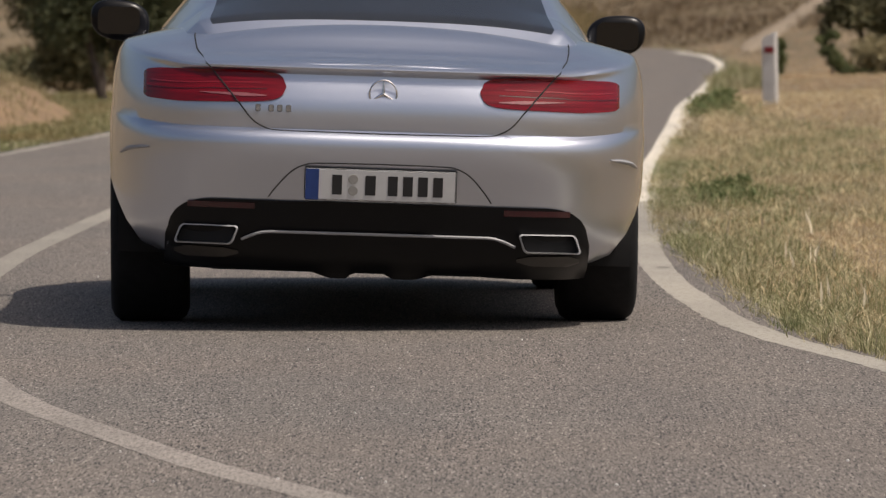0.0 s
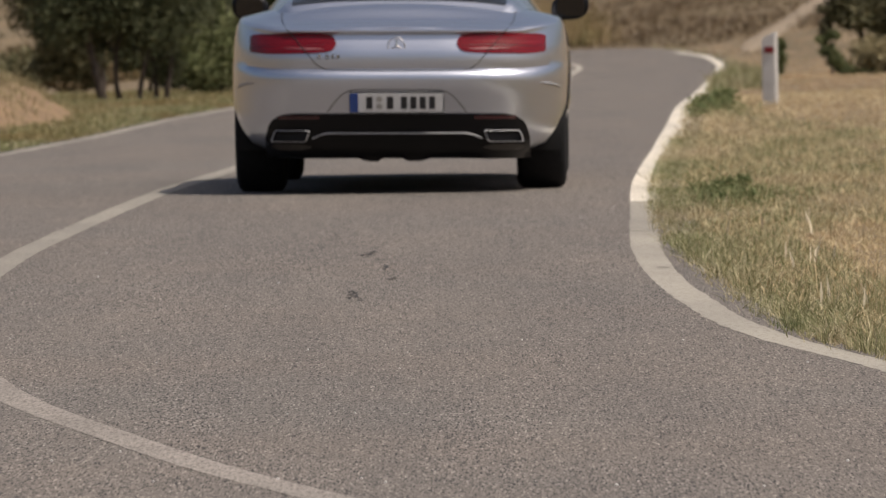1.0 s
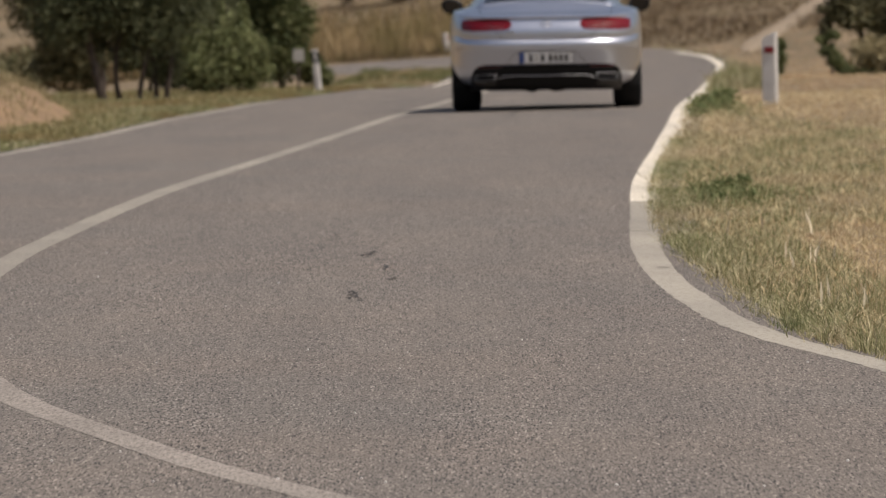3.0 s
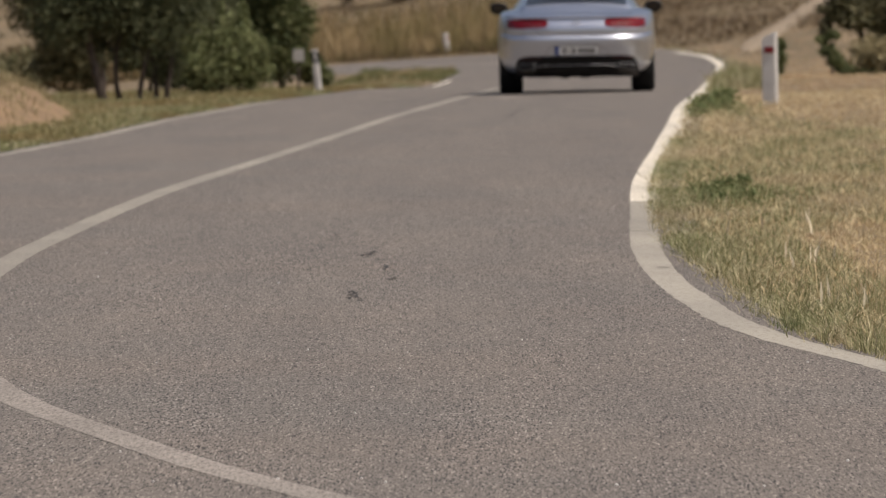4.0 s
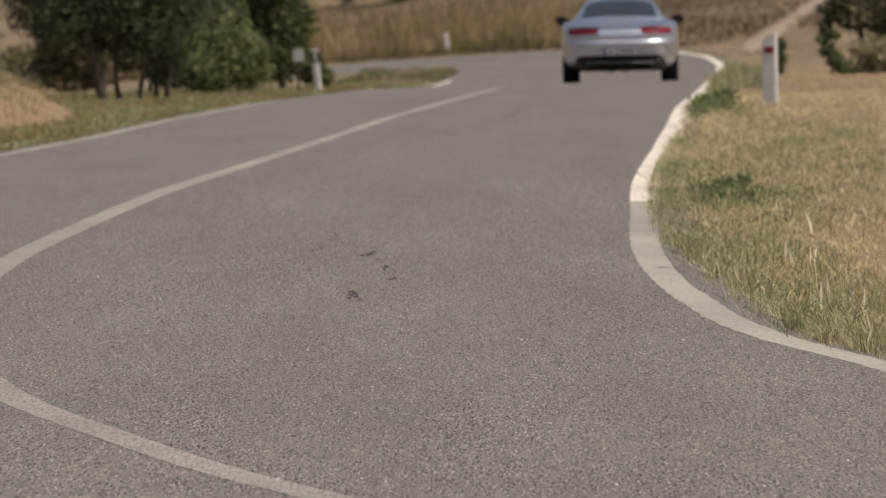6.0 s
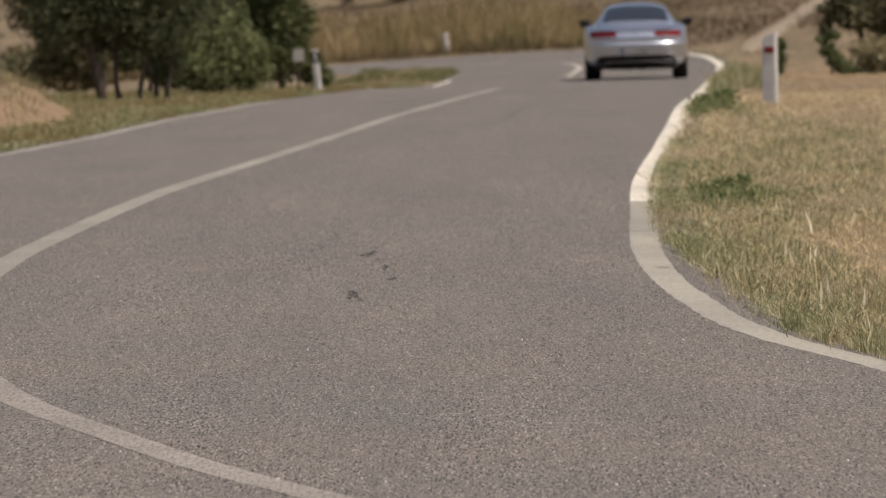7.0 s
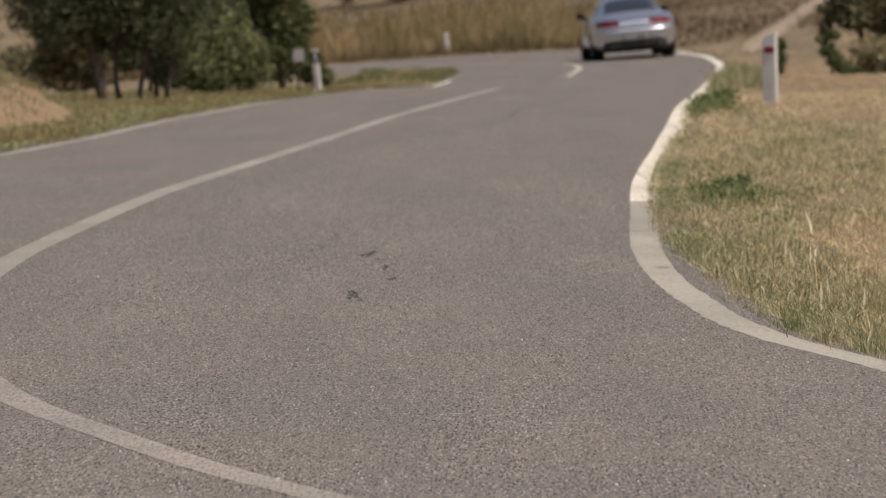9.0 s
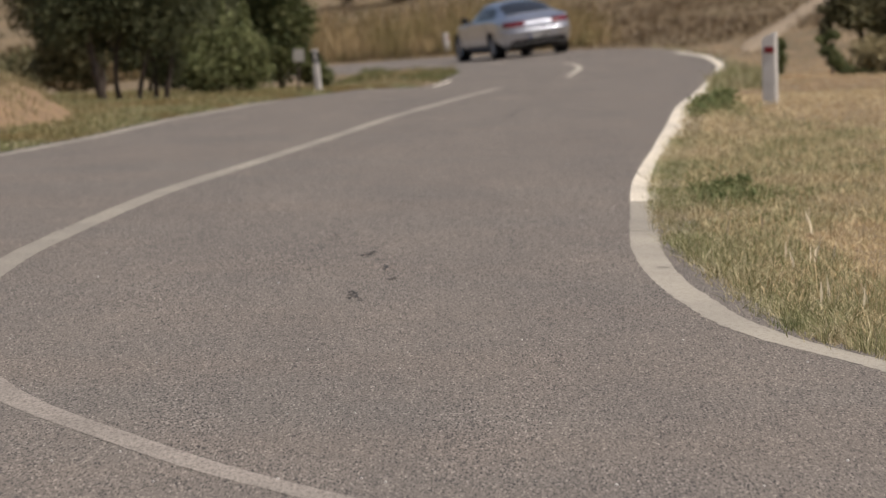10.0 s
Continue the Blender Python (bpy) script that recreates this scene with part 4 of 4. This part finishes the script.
    plant("olive_tree", 6.3, 128, [[(0, 0, 0), (.05, 0, .5), (-.1, .1, 1.2), (.1, 0, 2.0)]],
          [(.1, 0, .95, .5, .5, .32), (-.2, 0, 1.2, .3, .4, .22), (.6, .1, 1.4, .7, .6, .5), (0, .1, 1.8, .6, .6, .4), (.5, 0, .55, .35, .4, .2), (-.35, 0, .95, .22, .3, .16), (-.5, 0, .7, .12, .3, .2), (.75, 0, .8, .4, .4, .4), (.35, 0, 1.05, .4, .4, .3), (-.45, 0, 1.02, .22, .3, .07), (.55, 0, 1.25, .5, .4, .35)], 16000, .05, M_SAGE, "dark tree with low hanging branches on the bank", "tree", 25, .06)
    plant("dry_bush", 5.8, 126, [[(0, 0, 0), (0, 0, .3)]], [(-.05, 0, .38, .13, .25, .14), (.08, 0, .22, .15, .3, .13), (.22, 0, .1, .17, .3, .1), (.5, .1, .1, .25, .3, .08), (-.16, .1, .55, .1, .2, .07), (.02, 0, .62, .12, .2, .08)], 2900, .035, M_DARKBUSH, "low dark bush in the dry grass", "shrub", 26, .02)
    plant("dry_bush", 6.3, 124, [[(0, 0, 0), (0, 0, .3)]], [(0, 0, .3, .35, .4, .3), (.4, 0, .25, .3, .4, .3)], 2600, .05, M_STRAWLEAF, "pale dried bush below the tree", "shrub", 27, .02)
    plant("small_shrub", 5.75, 146, [[(0, 0, 0), (0, 0, .3)]], [(0, 0, .3, .2, .3, .26), (.05, 0, .55, .13, .2, .15)], 900, .05, M_DARKBUSH, "small green shrub behind the marker post", "shrub", 28, .015)
    for x, y, r, seed, n in ((2.4, 75.5, .2, 31, 420), (2.6, 78.5, .17, 32, 300), (2.2, 73.6, .1, 36, 160), (3.62, 108, .2, 37, 200), (1.4, 43.9, .07, 35, 160), (1.46, 45.2, .09, 38, 260), (1.56, 44.2, .08, 39, 200), (1.6, 46.4, .09, 40, 220), (2.3, 74.6, .16, 50, 260)):
        plant("weed", x, y, [[(0, 0, 0), (0, 0, r * .8)]], [(0, 0, r * .55, r, r * 1.6, r * .5), (r * .5, 0, r * .9, r * .5, r, r * .35)], int(n * 1.5), .024, M_WEED, "leafy green weed in the verge", "weed", seed, .006)
    for x, y, hgt, mat, seed in ((-7.2, 138, .9, M_SAGE, 61), (-6.3, 142, .7, M_SCRUBLEAF, 62), (-7.9, 150, 1.1, M_SCRUBLEAF, 63)):
        plant("low_shrub", x, y, [[(0, 0, 0), (.05, 0, hgt * .6)]], [(0, 0, hgt * .4, .5, .5, hgt * .35), (.4, .1, hgt * .55, .4, .4, hgt * .35), (-.4, 0, hgt * .6, .4, .4, hgt * .4)], 2600, .07, mat, "brownish low shrub in the field behind the trees", "shrub", seed, .03)
    # growth behind the tall grass
    for x, y, hgt, mat, seed in ((-3.0, 256, 1.6, M_BARKLEAF, 41), (-7.5, 254, 2.2, M_DARKBUSH, 42), (-1.4, 254, 1.3, M_BARKLEAF, 43), (-11, 252, 2.5, M_OLIVE, 44), (-14.5, 250, 3.0, M_OLIVE, 45), (9.5, 262, 1.6, M_DARKBUSH, 46), (13.5, 256, 2.4, M_OLIVE, 47)):
        plant("far_shrub", x, y, [[(0, 0, 0), (0, 0, hgt * .6), (.1, 0, hgt)]], [(0, 0, hgt * .5, hgt * .5, .8, hgt * .4), (.3, 0, hgt * .9, hgt * .4, .7, hgt * .35), (-.5, 0, hgt * .8, hgt * .35, .7, hgt * .3)], 2600, .11, mat, "shrub behind the tall dry grass", "shrub", seed, .05)


def marker_post(x, y, w, d, h, yaw, tilt, top_slope, band, label):
    post = new("marker_post", None)
    post.matrix_basis = pose(x, y, float(land_z(x, y)[0]) - .05, 0, tilt, yaw)
    tagged(post, label, "marker post", "roadside marker posts")
    bm = bmesh.new()
    box(bm, (0, 0, h / 2), (w, d, h), .012)
    for v in bm.verts:
        if v.co.z > h / 2:
            v.co.z += v.co.x * top_slope
            v.co.x *= .96
    part("shaft", bm, M_WHITE, post, "weathered greyish white shaft")
    if band:
        bm = bmesh.new()
        box(bm, (0, 0, h * .83), (w + .006, d + .006, h * .22), .004)
        b = part("black_band", bm, M_BLACK, post, "black band")
        bm = bmesh.new()
        box(bm, (.01, -d / 2 - .006, h * .83), (w * .45, .008, h * .14), .003)
        part("reflector", bm, M_WHITE, b)
    else:
        bm = bmesh.new()
        box(bm, (.008, -d / 2 - .003, h * .80), (w * .66, .014, .058), .005)
        part("reflector", bm, M_RED, post, "red rectangular reflector")
    return post


def build_things():
    marker_post(3.12, 80.5, .145, .075, .71, -23, -1.0, .45, False, "weathered white marker post with a red reflector")
    marker_post(-1.64, 112, .085, .06, .63, -22, -6, 0, True, "slim white marker post with black top leaning")
    marker_post(.12, 222.3, .13, .12, .6, 42, -8, 0, False, "distant white marker post leaning at the bend")
    sign = new("small_sign", None)
    sx, sy = -1.93, 113
    sign.location = (sx, sy, float(land_z(sx, sy)[0]))
    tagged(sign, "small grey sign plate on a thin pole", "sign")
    bm = bmesh.new()
    tube(bm, [(0, 0, -.1), (0, 0, .58)], .012, 8)
    part("pole", bm, M_BARK, sign)
    bm = bmesh.new()
    box(bm, (0, -.02, .5), (.15, .012, .17), .004)
    part("plate", bm, M_PLATE_GREY, sign, "plain grey plate")
    # pale track climbing the slope
    pts = TRACK
    rows = []
    t = np.gradient(pts, axis=0)
    for f in np.linspace(-1, 1, 7):
        q = pts + np.stack([t[:, 1], -t[:, 0]], 1) / np.linalg.norm(t, axis=1)[:, None] * f * np.clip(np.linspace(.1, 1.6, len(pts)), .1, .36)[:, None]
        rows.append(np.stack([q[:, 0], q[:, 1], land_z(q[:, 0], q[:, 1]) + .035 - .03 * f * f], 1))
    n = len(pts)
    ob = mesh_ob("dirt_track", np.concatenate(rows), [(c * n + i, c * n + i + 1, (c + 1) * n + i + 1, (c + 1) * n + i) for c in range(6) for i in range(n - 1)], M_DUST, smooth=True)
    tagged(ob, "pale dusty track climbing the far slope", "track", kind="structure")
    # marks on the asphalt
    def mark(name, pts, w, label, lift=.003):
        p = np.array(pts)
        p = spline(p, 5)
        t = np.gradient(p, axis=0)
        nn = np.stack([t[:, 1], -t[:, 0]], 1) / np.linalg.norm(t, axis=1)[:, None]
        ww = w * (0.3 + np.sin(np.linspace(.15, 3.0, len(p))))[:, None]
        a, b = p - nn * ww / 2, p + nn * ww / 2
        v = np.concatenate([np.column_stack([q, road_z(q[:, 0], q[:, 1]) + lift]) for q in (a, b)])
        n = len(p)
        tagged(mesh_ob(name, v, [(i, i + 1, n + i + 1, n + i) for i in range(n - 1)], M_TAR), label, "road stain", kind="structure")
    mark("skid_mark", [(.56, 76), (.66, 80), (.78, 84), (.92, 88)], .025, "thin dark rubber mark on the asphalt")
    rng = np.random.default_rng(8)
    for x, y in ((-.33, 37.0), (-.30, 37.3), (-.23, 35.4), (-.20, 34.2), (-.34, 32.2), (-.32, 31.9), (-.36, 32.6), (-.5, 39.9)):
        for k in range(2):
            q = [(x + rng.normal(0, .013), y + rng.normal(0, .12)) for _ in range(3)]
            mark("tar_spot", sorted(q), .012, "small dark tar spot on the asphalt")
    # bank of bare earth
    gx, gy = np.meshgrid(np.linspace(-1.3, 1.3, 27), np.linspace(-11, 11, 31))
    bx, by = gx.ravel() - 4.85, gy.ravel() + 86
    r = np.sqrt((gx.ravel() / 1.2) ** 2 + (gy.ravel() / 10.5) ** 2)
    lump = np.array([noise.fractal((a * 2, b * .4, 3), 1, 2, 4) for a, b in zip(bx, by)])
    bz = land_z(bx, by) - .03 + smooth01(1 - r, 0, .7) * (.42 + .16 * lump)
    v = np.stack([bx, by, bz], 1)
    tagged(mesh_ob("earth_bank", v, [(j * 27 + i, j * 27 + i + 1, (j + 1) * 27 + i + 1, (j + 1) * 27 + i) for j in range(30) for i in range(26)], M_BANK, smooth=True), "bank of bare orange-brown earth on the verge", "earth bank", kind="structure")
    x, y = -4.85 + rng.normal(0, .55, 9000), 86 + rng.normal(0, 5, 9000)
    r = np.sqrt(((x + 4.85) / 1.2) ** 2 + ((y - 86) / 10.5) ** 2)
    keep = clumpy(x, y, .4, 9) > .5
    x, y, r = x[keep], y[keep], r[keep]
    stalks("bank_straw", x, y, land_z(x, y) - .02 + smooth01(1 - r, 0, .7) * .42, rng.uniform(.04, .14, len(x)), rng.uniform(.006, .012, len(x)), M_STRAWLEAF, "dry straw growing on the earth bank", .8, 17, "straw")
    # pale grit on the asphalt
    gx, gy = rng.uniform(-1.6, 1.4, 46), 20.5 + 40 * rng.uniform(0, 1, 46) ** 1.8
    bm = bmesh.new()
    for a, b in zip(gx, gy):
        r = bmesh.ops.create_icosphere(bm, subdivisions=1, radius=float(rng.uniform(.0025, .005)))
        bmesh.ops.translate(bm, verts=r["verts"], vec=(a, b, float(road_z(a, b)) + .002))
    me = bpy.data.meshes.new("road_grit")
    bm.to_mesh(me)
    bm.free()
    me.materials.append(M_WHITE)
    tagged(new("road_grit", me), "pale grit scattered on the asphalt", "grit", kind="stuff")
    mark("tar_spot", [(.905, 35.2), (.918, 35.22), (.93, 35.2)], .05, "small dark leaf on the edge line", .005)
    mark("tar_spot", [(.29, 26.7), (.296, 26.72), (.302, 26.7)], .02, "small dark tar spot on the asphalt")
    mark("tar_spot", [(.355, 26.9), (.362, 26.93), (.37, 26.9)], .02, "small dark tar spot on the asphalt")
    mark("surface_crack", [(.78, 39.95), (.88, 39.93), (1.0, 39.9), (1.1, 39.88)], .03, "hairline crack running to the edge line", .0055)


M_STOUT = blade_mat("bleached stems", [(0.0, (.6, .5, .34)), (1.0, (.85, .77, .6))], 1.0, GREENS, .95, 1.0)
M_STRAW = blade_mat("pale straw", [(0.0, (.42, .31, .16)), (1.0, (.72, .6, .38))], 1.0, GREENS, .95, 1.0)
M_FARVERGE = blade_mat("far verge grass", [(0.0, (.12, .105, .035)), (.5, (.215, .165, .07)), (1.0, (.35, .255, .125))], .5, GREENS, .4, .6)
M_SCRUB = blade_mat("slope scrub", [(0.0, (.055, .04, .024)), (.6, (.115, .08, .045)), (1.0, (.2, .14, .08))], .3, GREENS, .6, .8)
M_PATCH = blade_mat("bend grass", [(0.0, (.08, .1, .04)), (.6, (.15, .165, .07)), (1.0, (.28, .26, .12))], .6, STRAW, .5, .7)
M_UNDER = blade_mat("dull undergrowth", [(0.0, (.06, .055, .025)), (.6, (.12, .1, .045)), (1.0, (.22, .175, .08))], .6, GREENS, .8, 1.0)
M_EDGEGRASS = blade_mat("edge grass", [(0.0, (.14, .15, .065)), (.5, (.27, .26, .13)), (.8, (.42, .38, .22)), (1.0, (.62, .55, .38))], .8, GREENS, .5, .7)
M_SAGE = blade_mat("grey green leaves", [(0.0, (.1, .1, .05)), (.6, (.17, .16, .085)), (1.0, (.27, .24, .14))], 1.0, GREENS, .9, 1.0)
M_DARKBUSH = blade_mat("dark shrub leaves", [(0.0, (.06, .075, .03)), (.6, (.1, .115, .045)), (1.0, (.17, .17, .075))], 1.0, GREENS, .9, 1.0)
M_STRAWLEAF = blade_mat("dried bush leaves", [(0.0, (.2, .17, .09)), (1.0, (.4, .34, .2))], 1.0, GREENS, .9, 1.0)
M_SCRUBLEAF = blade_mat("dull brown shrub leaves", [(0.0, (.11, .085, .045)), (1.0, (.25, .19, .11))], 1.0, GREENS, .9, 1.0)
M_DRYVERGE = blade_mat("dry verge grass", STRAW, 0.75, GREENS, 0.56, 0.72)
M_BARKLEAF = blade_mat("brown dead leaves", [(0.0, (.05, .035, .02)), (1.0, (.13, .09, .055))], 1.0, GREENS, .95, 1.0)
M_BANK = plain("bare earth", (.2, .132, .074), .95, vary=.55, scale=4)
M_TAR = plain("tar", (.045, .04, .036), .75)
build_plants()
build_things()
build_grass()


# ---- what moves ----
DRIVE = [  # seconds, rear axle's x and y, heading to the left in degrees, lean of the body to its right
    (0.0, -.25, 30.2, 1.6, 1.9), (0.3, -.372, 35.1, .8, 2.1), (0.5, -.385, 38.2, .1, 1.9), (0.8, -.30, 44.1, -.8, 1.1), (1.0, -.23, 48.0, -1.2, .7), (1.5, .07, 56.6, -1.1, .7), (2.0, .38, 65.3, -.8, .8), (2.5, .71, 74.2, -.7, .8),
    (3.8, 1.51, 98.4, -.9, .5), (4.5, 1.91, 110.6, -1.0, .4), (5.0, 2.23, 119.4, -1.1, .4), (5.5, 2.55, 128.0, -1.1, .4), (6.8, 3.41, 151.0, -1.6, .1), (7.2, 3.69, 158.6, -1.6, -.1),
    (7.5, 3.90, 164.4, -1.4, -.5), (7.8, 4.06, 169.4, -1.1, -.6), (8.2, 4.24, 176.0, -.5, -.8), (8.5, 4.33, 181.2, .2, -1.0), (8.8, 4.32, 186.3, 1.7, -1.2), (9.0, 4.27, 189.7, 3.4, -1.4), (9.2, 4.15, 193.0, 5.8, -1.5),
    (9.5, 3.74, 198.0, 9.5, -1.8), (9.8, 2.87, 203.0, 13.5, -2.0), (10.0, 2.12, 206.2, 16.0, -2.0)]


def motions():
    def ground_pose(x, y, head):
        a = radians(head)
        f, r = Vector((-math.sin(a), math.cos(a), 0)), Vector((math.cos(a), math.sin(a), 0))

        def at(u, v):
            p = Vector((x, y, 0)) + f * u + r * v
            return Vector((p.x, p.y, float(road_z(p.x, p.y))))
        fore = (at(2.945, 0) - at(0, 0)).normalized()
        right = (at(1.2, .8) - at(1.2, -.8)).normalized()
        up = right.cross(fore).normalized()
        right = fore.cross(up)
        m = Matrix((right, fore, up)).transposed().to_4x4()
        m.translation = at(0, 0)
        return m

    walk(CAR, [(t, ground_pose(x, y, h)) for t, x, y, h, lean in DRIVE])
    sway = Matrix.Translation((0, 0, .35))
    walk(CAR_BODY, [(t, sway @ pose(0, 0, 0, 0, lean, 0) @ sway.inverted()) for t, x, y, h, lean in DRIVE])
    ts = np.arange(0, 301) / 30
    for hub, x, y in WHEELS:
        walk(hub, [(float(t), pose(x, y, .345, -72.0 * i % 360, 0, 0)) for i, t in enumerate(ts)])


motions()
